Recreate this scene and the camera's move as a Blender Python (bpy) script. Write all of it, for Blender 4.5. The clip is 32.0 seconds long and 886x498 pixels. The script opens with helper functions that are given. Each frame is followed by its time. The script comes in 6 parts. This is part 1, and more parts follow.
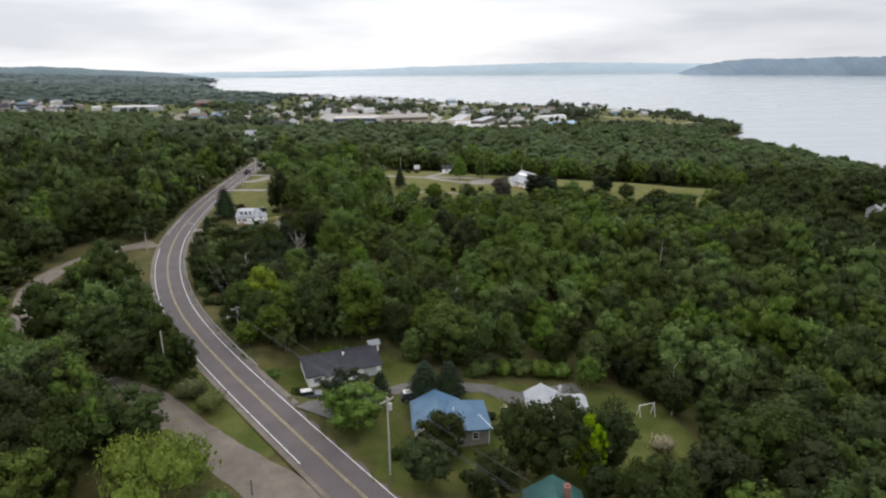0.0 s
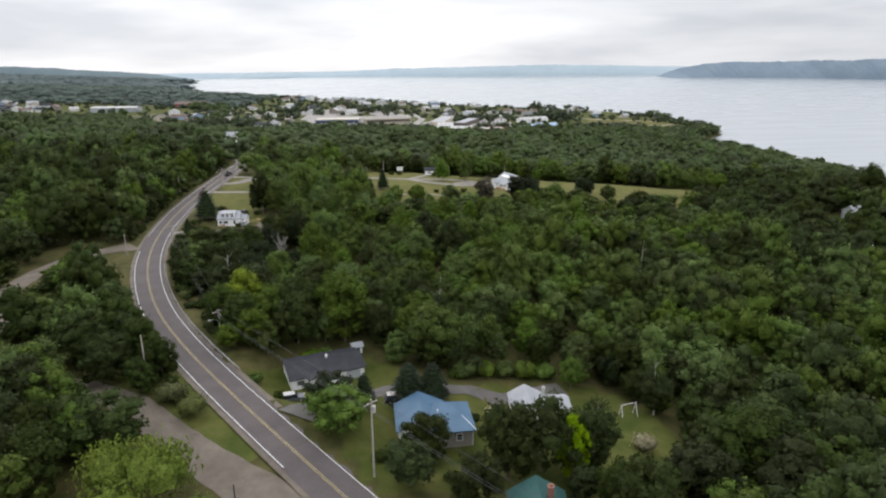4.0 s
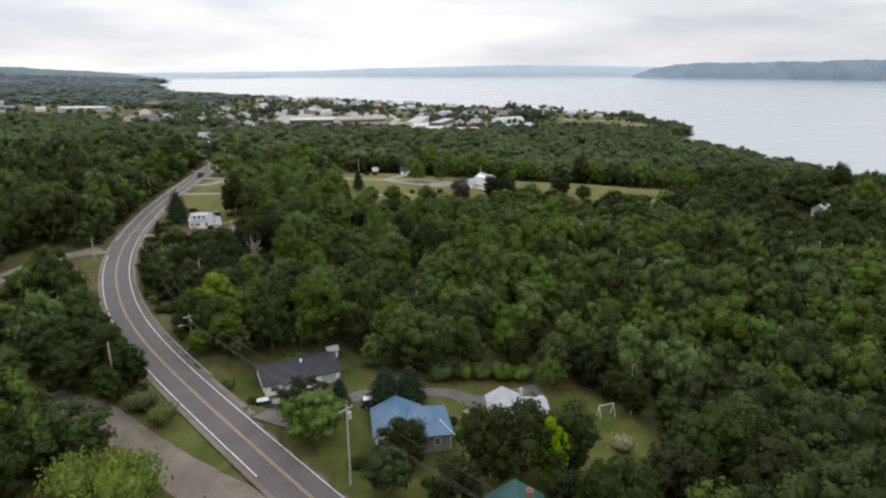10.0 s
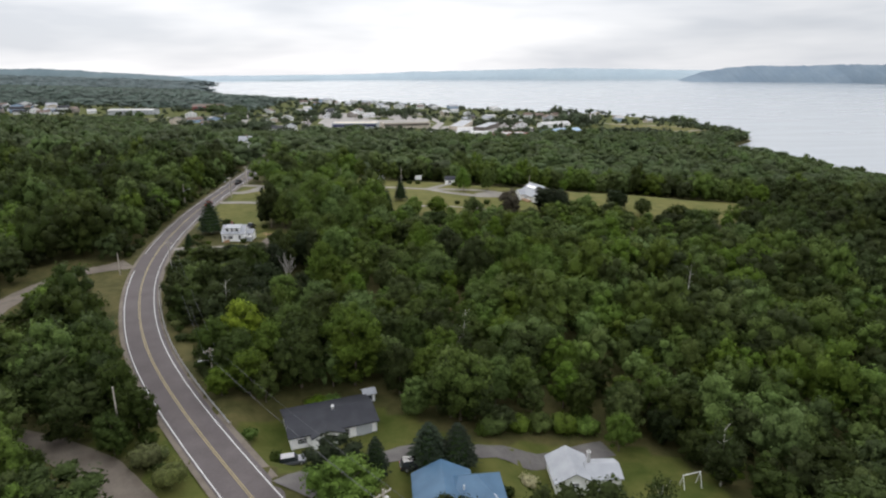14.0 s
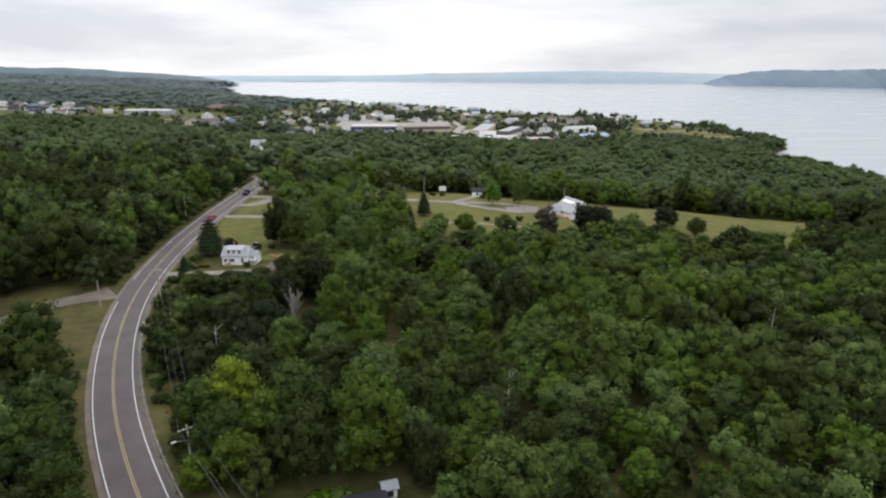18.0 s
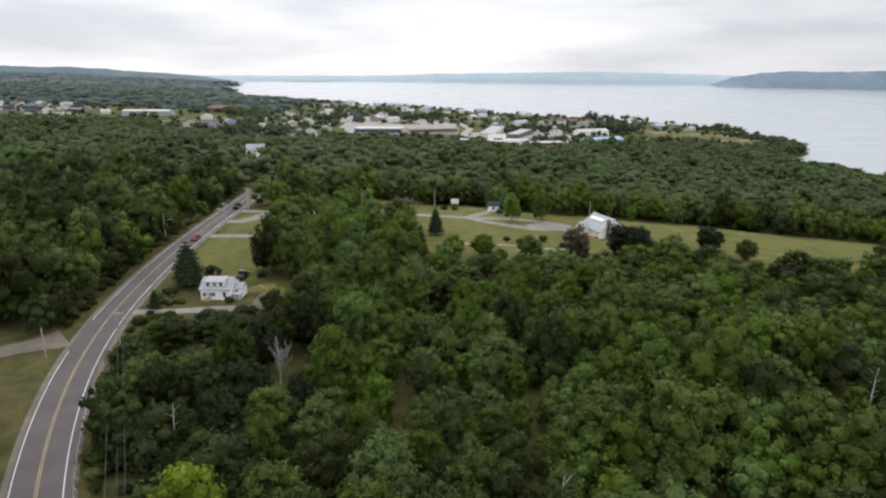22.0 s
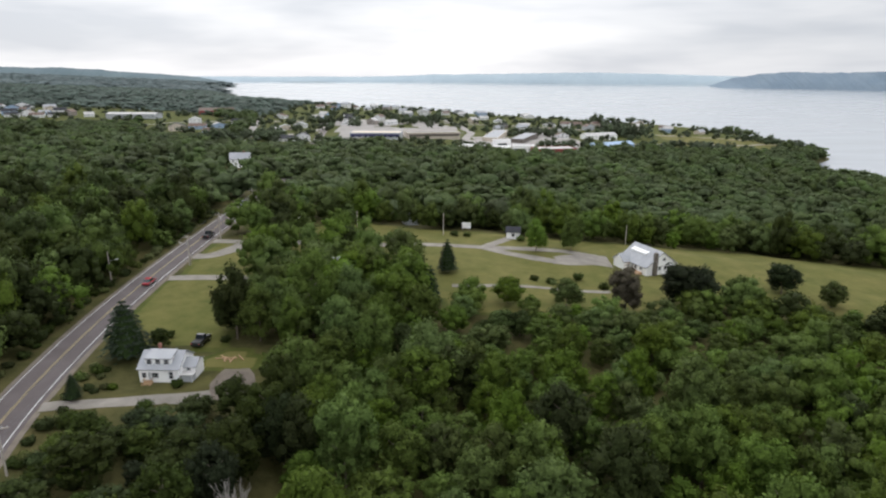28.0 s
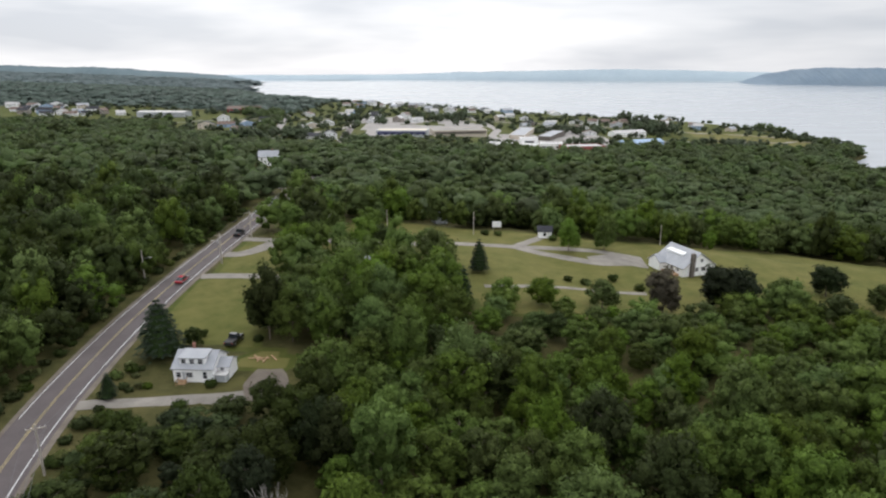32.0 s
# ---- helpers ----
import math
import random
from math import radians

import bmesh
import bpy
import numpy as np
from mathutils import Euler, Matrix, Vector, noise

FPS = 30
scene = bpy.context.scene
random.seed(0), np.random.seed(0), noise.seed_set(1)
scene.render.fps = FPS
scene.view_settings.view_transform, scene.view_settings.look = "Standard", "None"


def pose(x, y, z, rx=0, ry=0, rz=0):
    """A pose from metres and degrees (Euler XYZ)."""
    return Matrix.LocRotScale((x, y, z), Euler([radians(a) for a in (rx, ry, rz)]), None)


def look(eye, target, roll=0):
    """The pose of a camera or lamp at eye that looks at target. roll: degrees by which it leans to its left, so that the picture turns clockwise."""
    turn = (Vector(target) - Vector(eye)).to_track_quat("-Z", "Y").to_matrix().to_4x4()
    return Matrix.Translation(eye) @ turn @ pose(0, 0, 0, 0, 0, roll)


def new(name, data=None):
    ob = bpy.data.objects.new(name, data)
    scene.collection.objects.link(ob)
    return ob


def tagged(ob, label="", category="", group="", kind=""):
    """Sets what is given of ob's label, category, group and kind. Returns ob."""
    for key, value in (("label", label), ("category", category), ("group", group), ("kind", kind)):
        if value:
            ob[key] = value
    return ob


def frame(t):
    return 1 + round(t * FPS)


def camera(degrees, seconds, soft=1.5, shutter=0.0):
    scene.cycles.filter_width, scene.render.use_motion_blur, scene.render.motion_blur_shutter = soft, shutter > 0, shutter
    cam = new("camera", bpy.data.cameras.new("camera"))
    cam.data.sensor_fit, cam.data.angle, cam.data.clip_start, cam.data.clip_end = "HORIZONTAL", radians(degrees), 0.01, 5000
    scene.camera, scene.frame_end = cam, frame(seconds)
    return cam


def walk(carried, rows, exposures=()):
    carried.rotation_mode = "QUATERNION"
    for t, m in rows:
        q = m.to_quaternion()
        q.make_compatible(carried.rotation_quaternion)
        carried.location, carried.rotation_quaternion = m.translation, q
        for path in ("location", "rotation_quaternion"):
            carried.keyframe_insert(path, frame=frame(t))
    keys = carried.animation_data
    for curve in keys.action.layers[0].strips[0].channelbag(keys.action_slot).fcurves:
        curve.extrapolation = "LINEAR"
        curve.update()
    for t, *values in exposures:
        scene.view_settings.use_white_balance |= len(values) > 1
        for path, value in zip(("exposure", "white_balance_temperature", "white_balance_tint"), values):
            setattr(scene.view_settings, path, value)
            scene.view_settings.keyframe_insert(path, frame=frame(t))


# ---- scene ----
cam = camera(70.0, 32.0, soft=2.2)
PATH = [
    (0, (1.334, 5.11, 52.111), (1.516, 7.02, 51.546), -0.8),
    (1, (1.338, 5.108, 52.052), (1.532, 7.017, 51.488), -0.7),
    (2, (1.38, 5.177, 52.109), (1.587, 7.084, 51.545), -0.7),
    (3, (1.292, 5.036, 52.22), (1.514, 6.942, 51.658), -0.6),
    (3.5, (1.252, 5.024, 52.199), (1.481, 6.93, 51.638), -0.6),
    (5.5, (1.379, 4.93, 52.109), (1.633, 6.833, 51.548), -0.5),
    (6, (1.359, 4.952, 52.201), (1.619, 6.854, 51.639), -0.6),
    (7, (1.349, 4.952, 52.109), (1.622, 6.852, 51.549), -0.5),
    (8, (1.48, 4.994, 52.109), (1.766, 6.893, 51.548), -0.6),
    (9, (1.349, 5.276, 52.173), (1.649, 7.172, 51.612), -0.5),
    (9.5, (1.548, 5.566, 52.144), (1.85, 7.462, 51.582), -0.5),
    (10, (1.573, 6.262, 52.103), (1.881, 8.157, 51.542), -0.4),
    (10.5, (1.658, 7.323, 52.164), (1.955, 9.22, 51.604), -0.4),
    (11, (1.735, 8.871, 52.184), (2.015, 10.77, 51.625), -0.4),
    (11.5, (1.898, 10.763, 52.124), (2.157, 12.666, 51.566), -0.4),
    (12, (1.857, 12.844, 52.1), (2.098, 14.75, 51.543), -0.4),
    (12.5, (1.849, 15.241, 52.12), (2.073, 17.149, 51.566), -0.3),
    (13, (1.89, 17.748, 52.167), (2.098, 19.659, 51.612), -0.4),
    (13.5, (1.861, 20.44, 52.129), (2.056, 22.352, 51.576), -0.4),
    (14, (1.762, 23.178, 52.094), (1.946, 25.091, 51.543), -0.4),
    (14.5, (1.719, 26.114, 52.034), (1.891, 28.03, 51.485), -0.3),
    (16.5, (1.062, 38.83, 51.997), (1.205, 40.749, 51.451), -0.0),
    (17, (0.818, 42.09, 51.925), (0.958, 44.009, 51.379), -0.0),
    (18, (0.419, 48.928, 51.914), (0.551, 50.848, 51.368), 0.0),
    (19, (0.075, 55.564, 52.007), (0.202, 57.484, 51.461), 0.1),
    (20, (-0.204, 62.345, 52.002), (-0.081, 64.266, 51.457), 0.1),
    (21, (-0.639, 69.046, 51.937), (-0.517, 70.966, 51.392), 0.1),
    (22, (-1.071, 75.669, 51.953), (-0.95, 77.59, 51.408), 0.2),
    (23, (-1.511, 82.247, 51.996), (-1.388, 84.168, 51.451), 0.2),
    (24, (-1.627, 88.603, 51.998), (-1.505, 90.524, 51.454), 0.1),
    (24.5, (-1.746, 91.699, 52.03), (-1.623, 93.62, 51.487), 0.1),
    (26.5, (-2.436, 104.617, 52.102), (-2.308, 106.537, 51.559), 0.2),
    (27, (-2.614, 107.991, 52.071), (-2.484, 109.911, 51.528), 0.1),
    (27.5, (-2.771, 111.163, 52.1), (-2.64, 113.083, 51.557), 0.1),
    (28, (-3.094, 113.507, 52.201), (-2.962, 115.428, 51.658), 0.2),
    (28.5, (-3.565, 114.965, 52.271), (-3.434, 116.886, 51.728), 0.2),
    (29, (-4.045, 115.565, 52.335), (-3.92, 117.486, 51.792), 0.1),
    (29.5, (-4.454, 115.728, 52.343), (-4.344, 117.65, 51.8), 0.1),
    (30, (-4.668, 115.742, 52.351), (-4.573, 117.664, 51.807), 0.0),
    (30.5, (-4.854, 115.787, 52.275), (-4.771, 117.709, 51.73), 0.0),
    (31, (-4.96, 115.78, 52.194), (-4.888, 117.702, 51.647), -0.0),
    (31.5, (-4.935, 115.799, 52.137), (-4.872, 117.721, 51.588), -0.1),
    (32, (-4.988, 115.848, 52.051), (-4.931, 117.77, 51.501), -0.1),
]
walk(cam, [(t, look(eye, target, roll)) for t, eye, target, roll in PATH])

# ---- light ----
world = bpy.data.worlds.new("world")
scene.world = world
world.use_nodes = True
SUN_DIR = Vector((-0.10, 0.86, 0.50)).normalized()
SUN_EL = math.asin(SUN_DIR.z)
ZENITH = 2.3


def build_world():
    nt = world.node_tree
    nt.nodes.clear()
    N, L = nt.nodes.new, nt.links.new
    out, bg = N("ShaderNodeOutputWorld"), N("ShaderNodeBackground")
    sky = N("ShaderNodeTexSky")
    sky.sky_type, sky.sun_disc, sky.sun_elevation = "NISHITA", False, SUN_EL
    sky.sun_rotation = math.atan2(SUN_DIR.x, SUN_DIR.y)
    co = N("ShaderNodeTexCoord")
    mp = N("ShaderNodeMapping")
    mp.inputs["Scale"].default_value = (1.6, 1.6, 9.0)
    mp.inputs["Rotation"].default_value = (0.02, 0.05, 0.5)
    cloud = N("ShaderNodeTexNoise")
    cloud.inputs["Scale"].default_value, cloud.inputs["Detail"].default_value = 1.5, 4.0
    cloud.inputs["Roughness"].default_value, cloud.inputs["Distortion"].default_value = 0.5, 0.15
    ramp = N("ShaderNodeValToRGB")
    e = ramp.color_ramp.elements
    e[0].position, e[0].color = 0.36, (0.70, 0.735, 0.80, 1)
    e[1].position, e[1].color = 0.58, (0.99, 1.0, 1.035, 1)
    # brighter veil of cloud towards the hidden sun
    dot = N("ShaderNodeVectorMath")
    dot.operation = "DOT_PRODUCT"
    dot.inputs[1].default_value = SUN_DIR
    glow = N("ShaderNodeMapRange")
    glow.inputs["From Min"].default_value, glow.inputs["From Max"].default_value = 0.70, 0.93
    glow.inputs["To Min"].default_value, glow.inputs["To Max"].default_value = 0.90, 1.12
    mul = N("ShaderNodeVectorMath")
    mul.operation = "SCALE"
    sc = N("ShaderNodeVectorMath")
    sc.operation = "SCALE"
    sc.inputs["Scale"].default_value = 0.10
    mix = N("ShaderNodeMix")
    mix.data_type = "RGBA"
    mix.inputs["Factor"].default_value = 0.96
    L(co.outputs["Generated"], mp.inputs["Vector"])
    L(mp.outputs[0], cloud.inputs["Vector"])
    L(cloud.outputs["Fac"], ramp.inputs["Fac"])
    L(co.outputs["Generated"], dot.inputs[0])
    L(dot.outputs["Value"], glow.inputs["Value"])
    # an overcast sky is brighter overhead than at the horizon
    sep, lift, both = N("ShaderNodeSeparateXYZ"), N("ShaderNodeMapRange"), N("ShaderNodeMath")
    lift.inputs["From Min"].default_value, lift.inputs["From Max"].default_value = 0.16, 0.9
    lift.inputs["To Min"].default_value, lift.inputs["To Max"].default_value = 1.0, ZENITH
    both.operation = "MULTIPLY"
    L(co.outputs["Generated"], sep.inputs[0])
    L(sep.outputs["Z"], lift.inputs["Value"])
    L(lift.outputs[0], both.inputs[0])
    L(glow.outputs["Result"], both.inputs[1])
    L(ramp.outputs["Color"], mul.inputs[0])
    L(both.outputs[0], mul.inputs["Scale"])
    L(sky.outputs["Color"], sc.inputs[0])
    L(sc.outputs[0], mix.inputs["A"])
    L(mul.outputs[0], mix.inputs["B"])
    L(mix.outputs["Result"], bg.inputs["Color"])
    bg.inputs["Strength"].default_value = 1.0
    L(bg.outputs[0], out.inputs["Surface"])


build_world()
sun_data = bpy.data.lights.new("sun", "SUN")
sun_data.energy, sun_data.angle, sun_data.color = 0.8, radians(14), (1.0, 0.96, 0.9)
sun = new("sun", sun_data)
sun.matrix_world = look(SUN_DIR * 100, (0, 0, 0))
scene.view_settings.exposure = 0.0


# ---- materials ----
def surface(name, a, b, size=2.0, rough=0.85, fine=0.15, bump=0.0, metal=0.0, spread=0.0, stain=None, spec=0.5):
    """A mottled surface: two colours mixed by noise of the given size in metres, fine grain, relief, and per-object variation."""
    m = bpy.data.materials.new(name)
    m.use_nodes = True
    nt = m.node_tree
    N, L = nt.nodes.new, nt.links.new
    bs = nt.nodes["Principled BSDF"]
    co = N("ShaderNodeTexCoord")
    n1, n2 = N("ShaderNodeTexNoise"), N("ShaderNodeTexNoise")
    n1.inputs["Scale"].default_value, n1.inputs["Detail"].default_value = 1.0 / size, 4
    n2.inputs["Scale"].default_value, n2.inputs["Detail"].default_value = 14.0 / size, 3
    L(co.outputs["Object"], n1.inputs["Vector"])
    L(co.outputs["Object"], n2.inputs["Vector"])
    r = N("ShaderNodeMapRange")
    r.inputs["From Min"].default_value, r.inputs["From Max"].default_value = 0.32, 0.68
    L(n1.outputs["Fac"], r.inputs["Value"])
    mx = N("ShaderNodeMix")
    mx.data_type = "RGBA"
    mx.inputs["A"].default_value, mx.inputs["B"].default_value = (*a, 1), (*b, 1)
    L(r.outputs[0], mx.inputs["Factor"])
    g = N("ShaderNodeMapRange")
    g.inputs["To Min"].default_value, g.inputs["To Max"].default_value = 1 - 2 * fine, 1 + 2 * fine
    L(n2.outputs["Fac"], g.inputs["Value"])
    hsv = N("ShaderNodeHueSaturation")
    L(mx.outputs["Result"], hsv.inputs["Color"])
    if spread:
        info = N("ShaderNodeObjectInfo")
        geo = N("ShaderNodeNewGeometry")
        ad = N("ShaderNodeMath")
        ad.operation = "ADD"
        L(info.outputs["Random"], ad.inputs[0])
        L(geo.outputs["Random Per Island"], ad.inputs[1])
        sp = N("ShaderNodeMapRange")
        sp.inputs["From Max"].default_value = 2.0
        sp.inputs["To Min"].default_value, sp.inputs["To Max"].default_value = 1 - spread, 1 + spread
        L(ad.outputs[0], sp.inputs["Value"])
        m2 = N("ShaderNodeMath")
        m2.operation = "MULTIPLY"
        L(sp.outputs[0], m2.inputs[0])
        L(g.outputs[0], m2.inputs[1])
        L(m2.outputs[0], hsv.inputs["Value"])
    else:
        L(g.outputs[0], hsv.inputs["Value"])
    L(hsv.outputs[0], bs.inputs["Base Color"])
    bs.inputs["Roughness"].default_value, bs.inputs["Metallic"].default_value = rough, metal
    bs.inputs["Specular IOR Level"].default_value = spec
    if bump:
        bp = N("ShaderNodeBump")
        bp.inputs["Strength"].default_value, bp.inputs["Distance"].default_value = min(1.0, bump * 4), bump
        L(n2.outputs["Fac"], bp.inputs["Height"])
        L(bp.outputs[0], bs.inputs["Normal"])
    return m


def leaf_surface(name, dark, light, hue=0.0):
    """Foliage: every leaf spray has its own shade, every tree its own tint, and light passes through a little."""
    m = bpy.data.materials.new(name)
    m.use_nodes = True
    nt = m.node_tree
    N, L = nt.nodes.new, nt.links.new
    bs, out = nt.nodes["Principled BSDF"], nt.nodes["Material Output"]
    geo, info = N("ShaderNodeNewGeometry"), N("ShaderNodeObjectInfo")
    co = N("ShaderNodeTexNoise")
    co.inputs["Scale"].default_value, co.inputs["Detail"].default_value = 0.11, 3
    L(geo.outputs["Position"], co.inputs["Vector"])
    mx = N("ShaderNodeMix")
    mx.data_type = "RGBA"
    mx.inputs["A"].default_value, mx.inputs["B"].default_value = (*dark, 1), (*light, 1)
    L(geo.outputs["Random Per Island"], mx.inputs["Factor"])
    hs = N("ShaderNodeHueSaturation")
    r1 = N("ShaderNodeMapRange")
    r1.inputs["To Min"].default_value, r1.inputs["To Max"].default_value = 0.490 + hue, 0.520 + hue
    big = N("ShaderNodeTexNoise")
    big.inputs["Scale"].default_value, big.inputs["Detail"].default_value = 0.16, 1
    ad, sh = N("ShaderNodeMath"), N("ShaderNodeVectorMath")
    ad.operation, sh.operation = "ADD", "ADD"
    sh.inputs[1].default_value = (31, 17, 5)
    L(geo.outputs["Position"], sh.inputs[0])
    L(sh.outputs[0], big.inputs["Vector"])
    L(big.outputs["Fac"], ad.inputs[1])
    r1.inputs["From Min"].default_value, r1.inputs["From Max"].default_value = 0.3, 1.6
    L(ad.outputs[0], r1.inputs["Value"])
    # each tree of a wood has its own shade, drawn from its tint
    tint, own, fr = N("ShaderNodeAttribute"), N("ShaderNodeMath"), N("ShaderNodeMath")
    tint.attribute_name = "tint"
    own.operation, fr.operation = "ADD", "FRACT"
    L(tint.outputs["Fac"], own.inputs[0])
    L(info.outputs["Random"], own.inputs[1])
    L(own.outputs[0], fr.inputs[0])
    other, fr2, sat = N("ShaderNodeMath"), N("ShaderNodeMath"), N("ShaderNodeMapRange")
    other.operation, fr2.operation = "MULTIPLY", "FRACT"
    other.inputs[1].default_value = 7.31
    L(fr.outputs[0], other.inputs[0])
    L(other.outputs[0], fr2.inputs[0])
    sat.inputs["To Min"].default_value, sat.inputs["To Max"].default_value = 0.84, 1.10
    L(fr2.outputs[0], sat.inputs["Value"])
    L(fr.outputs[0], ad.inputs[0])
    L(sat.outputs[0], hs.inputs["Saturation"])
    tone, mul = N("ShaderNodeMapRange"), N("ShaderNodeMath")
    tone.inputs["To Min"].default_value, tone.inputs["To Max"].default_value = 0.74, 1.28
    mul.operation = "MULTIPLY"
    L(fr.outputs[0], tone.inputs["Value"])
    r2 = N("ShaderNodeMapRange")
    r2.inputs["From Min"].default_value, r2.inputs["From Max"].default_value = 0.3, 0.7
    r2.inputs["To Min"].default_value, r2.inputs["To Max"].default_value = 0.80, 1.22
    L(co.outputs["Fac"], r2.inputs["Value"])
    L(r1.outputs[0], hs.inputs["Hue"])
    L(r2.outputs[0], mul.inputs[0])
    L(tone.outputs[0], mul.inputs[1])
    L(mx.outputs["Result"], hs.inputs["Color"])
    L(hs.outputs[0], bs.inputs["Base Color"])
    bs.inputs["Roughness"].default_value = 0.75
    bs.inputs["Specular IOR Level"].default_value = 0.12
    fine, bp = N("ShaderNodeTexNoise"), N("ShaderNodeBump")
    fine.inputs["Scale"].default_value, fine.inputs["Detail"].default_value = 1.9, 4
    bp.inputs["Strength"].default_value, bp.inputs["Distance"].default_value = 0.9, 0.6
    L(geo.outputs["Position"], fine.inputs["Vector"])
    L(fine.outputs["Fac"], bp.inputs["Height"])
    L(bp.outputs[0], bs.inputs["Normal"])
    # leaf sprays, lighter and darker
    grain, gr, mul2 = N("ShaderNodeTexNoise"), N("ShaderNodeMapRange"), N("ShaderNodeMath")
    grain.inputs["Scale"].default_value, grain.inputs["Detail"].default_value = 2.3, 5
    grain.inputs["Roughness"].default_value = 0.7
    gr.inputs["From Min"].default_value, gr.inputs["From Max"].default_value = 0.33, 0.67
    gr.inputs["To Min"].default_value, gr.inputs["To Max"].default_value = 0.52, 1.54
    mul2.operation = "MULTIPLY"
    L(geo.outputs["Position"], grain.inputs["Vector"])
    L(grain.outputs["Fac"], gr.inputs["Value"])
    L(mul.outputs[0], mul2.inputs[0])
    L(gr.outputs[0], mul2.inputs[1])
    L(mul2.outputs[0], hs.inputs["Value"])
    tr, ms = N("ShaderNodeBsdfTranslucent"), N("ShaderNodeMixShader")
    ms.inputs[0].default_value = 0.32
    L(hs.outputs[0], tr.inputs["Color"])
    L(bs.outputs[0], ms.inputs[1])
    L(tr.outputs[0], ms.inputs[2])
    L(ms.outputs[0], out.inputs["Surface"])
    return m


M = {
    "asphalt": surface("asphalt", (0.072, 0.059, 0.059), (0.095, 0.080, 0.079), 5.0, 0.9, 0.10, 0.01),
    "white_line": surface("white_line", (0.46, 0.46, 0.45), (0.58, 0.58, 0.57), 1.0, 0.7, 0.1),
    "yellow_line": surface("yellow_line", (0.27, 0.215, 0.11), (0.35, 0.28, 0.145), 1.0, 0.7, 0.1),
    "worn_asphalt": surface("worn_asphalt", (0.088, 0.080, 0.076), (0.125, 0.114, 0.106), 2.0, 0.9, 0.12, 0.01),
    "gravel": surface("gravel", (0.160, 0.145, 0.125), (0.235, 0.214, 0.186), 3.0, 0.95, 0.14, 0.02),
    "dirt": surface("dirt", (0.106, 0.086, 0.068), (0.158, 0.132, 0.106), 2.5, 0.95, 0.14, 0.02),
    "bark": surface("bark", (0.10, 0.08, 0.06), (0.17, 0.14, 0.11), 0.6, 0.95, 0.2, 0.02),
    "birch_bark": surface("birch_bark", (0.42, 0.40, 0.36), (0.58, 0.56, 0.52), 0.6, 0.9, 0.2, 0.01),
    "dead_wood": surface("dead_wood", (0.25, 0.23, 0.21), (0.36, 0.34, 0.31), 0.6, 0.95, 0.15, 0.01),
    "pole_wood": surface("pole_wood", (0.30, 0.27, 0.23), (0.42, 0.38, 0.33), 0.8, 0.9, 0.15, 0.01),
    "white_siding": surface("white_siding", (0.86, 0.86, 0.86), (0.91, 0.91, 0.90), 1.5, 0.6, 0.04),
    "leaf": leaf_surface("leaf", (0.069, 0.098, 0.018), (0.103, 0.142, 0.028)),
    "leaf_dark": leaf_surface("leaf_dark", (0.036, 0.049, 0.012), (0.051, 0.068, 0.016)),
    "leaf_bright": leaf_surface("leaf_bright", (0.080, 0.124, 0.018), (0.118, 0.165, 0.028)),
    "leaf_inner": surface("leaf_inner", (0.022, 0.040, 0.013), (0.036, 0.058, 0.019), 1.0, 0.95, 0.2, spec=0.1),
    "needle": leaf_surface("needle", (0.024, 0.036, 0.020), (0.040, 0.056, 0.030)),
}


# ---- helpers of the scene ----
def mesh_ob(name, verts, faces, material, parent=None, label="", smooth=False):
    me = bpy.data.meshes.new(name)
    me.from_pydata([tuple(v) for v in verts], [], [tuple(f) for f in faces])
    mats = material if isinstance(material, (list, tuple)) else [material]
    for m in mats:
        me.materials.append(m)
    if smooth:
        me.shade_smooth()
    ob = new(name, me)
    if parent is not None:
        ob.parent = parent
    if label:
        ob["label"] = label
    return ob


def part(name, bm, material, parent, label="", smooth=False):
    me = bpy.data.meshes.new(name)
    bm.to_mesh(me)
    bm.free()
    me.materials.append(material)
    if smooth:
        me.shade_smooth()
    ob = new(name, me)
    ob.parent = parent
    if label:
        ob["label"] = label
    return ob


# ---- the land ----
WATER_Z = -32.4
# centre line of the main road: y, x, z
ROAD = [(20, 38.0, -6.5), (40, 23.2, -4.6), (60, 8.9, -3.0), (77, -3.7, -1.9), (88, -11.85, -0.8), (100, -20.6, 0.1), (118, -32.6, 0.7),
        (133, -41.2, 0.9), (140, -44.8, 1.0), (150, -49.0, 1.2), (161, -53.2, 1.4), (174, -57.2, 1.7), (187, -60.1, 2.1), (200, -62.0, 2.6), (214, -63.1, 3.0), (235, -63.9, 3.6),
        (263, -62.9, 4.5), (290, -61.2, 5.0), (330, -59.2, 5.2), (370, -58.2, 4.6), (420, -58.5, 2.4), (480, -62, -1.5), (560, -68, -6), (700, -80, -11), (900, -90, -13)]
RY = np.array([r[0] for r in ROAD], float)


def smooth_road():
    ys = np.arange(20, 900, 3.0)
    xs = np.interp(ys, RY, [r[1] for r in ROAD])
    zs = np.interp(ys, RY, [r[2] for r in ROAD])
    k = np.ones(5) / 5
    for _ in range(3):
        xs[2:-2] = np.convolve(xs, k, "valid")
        zs[2:-2] = np.convolve(zs, k, "valid")
    return ys, xs, zs


RYS, RXS, RZS = smooth_road()
SLOPE = np.gradient(RXS, RYS)
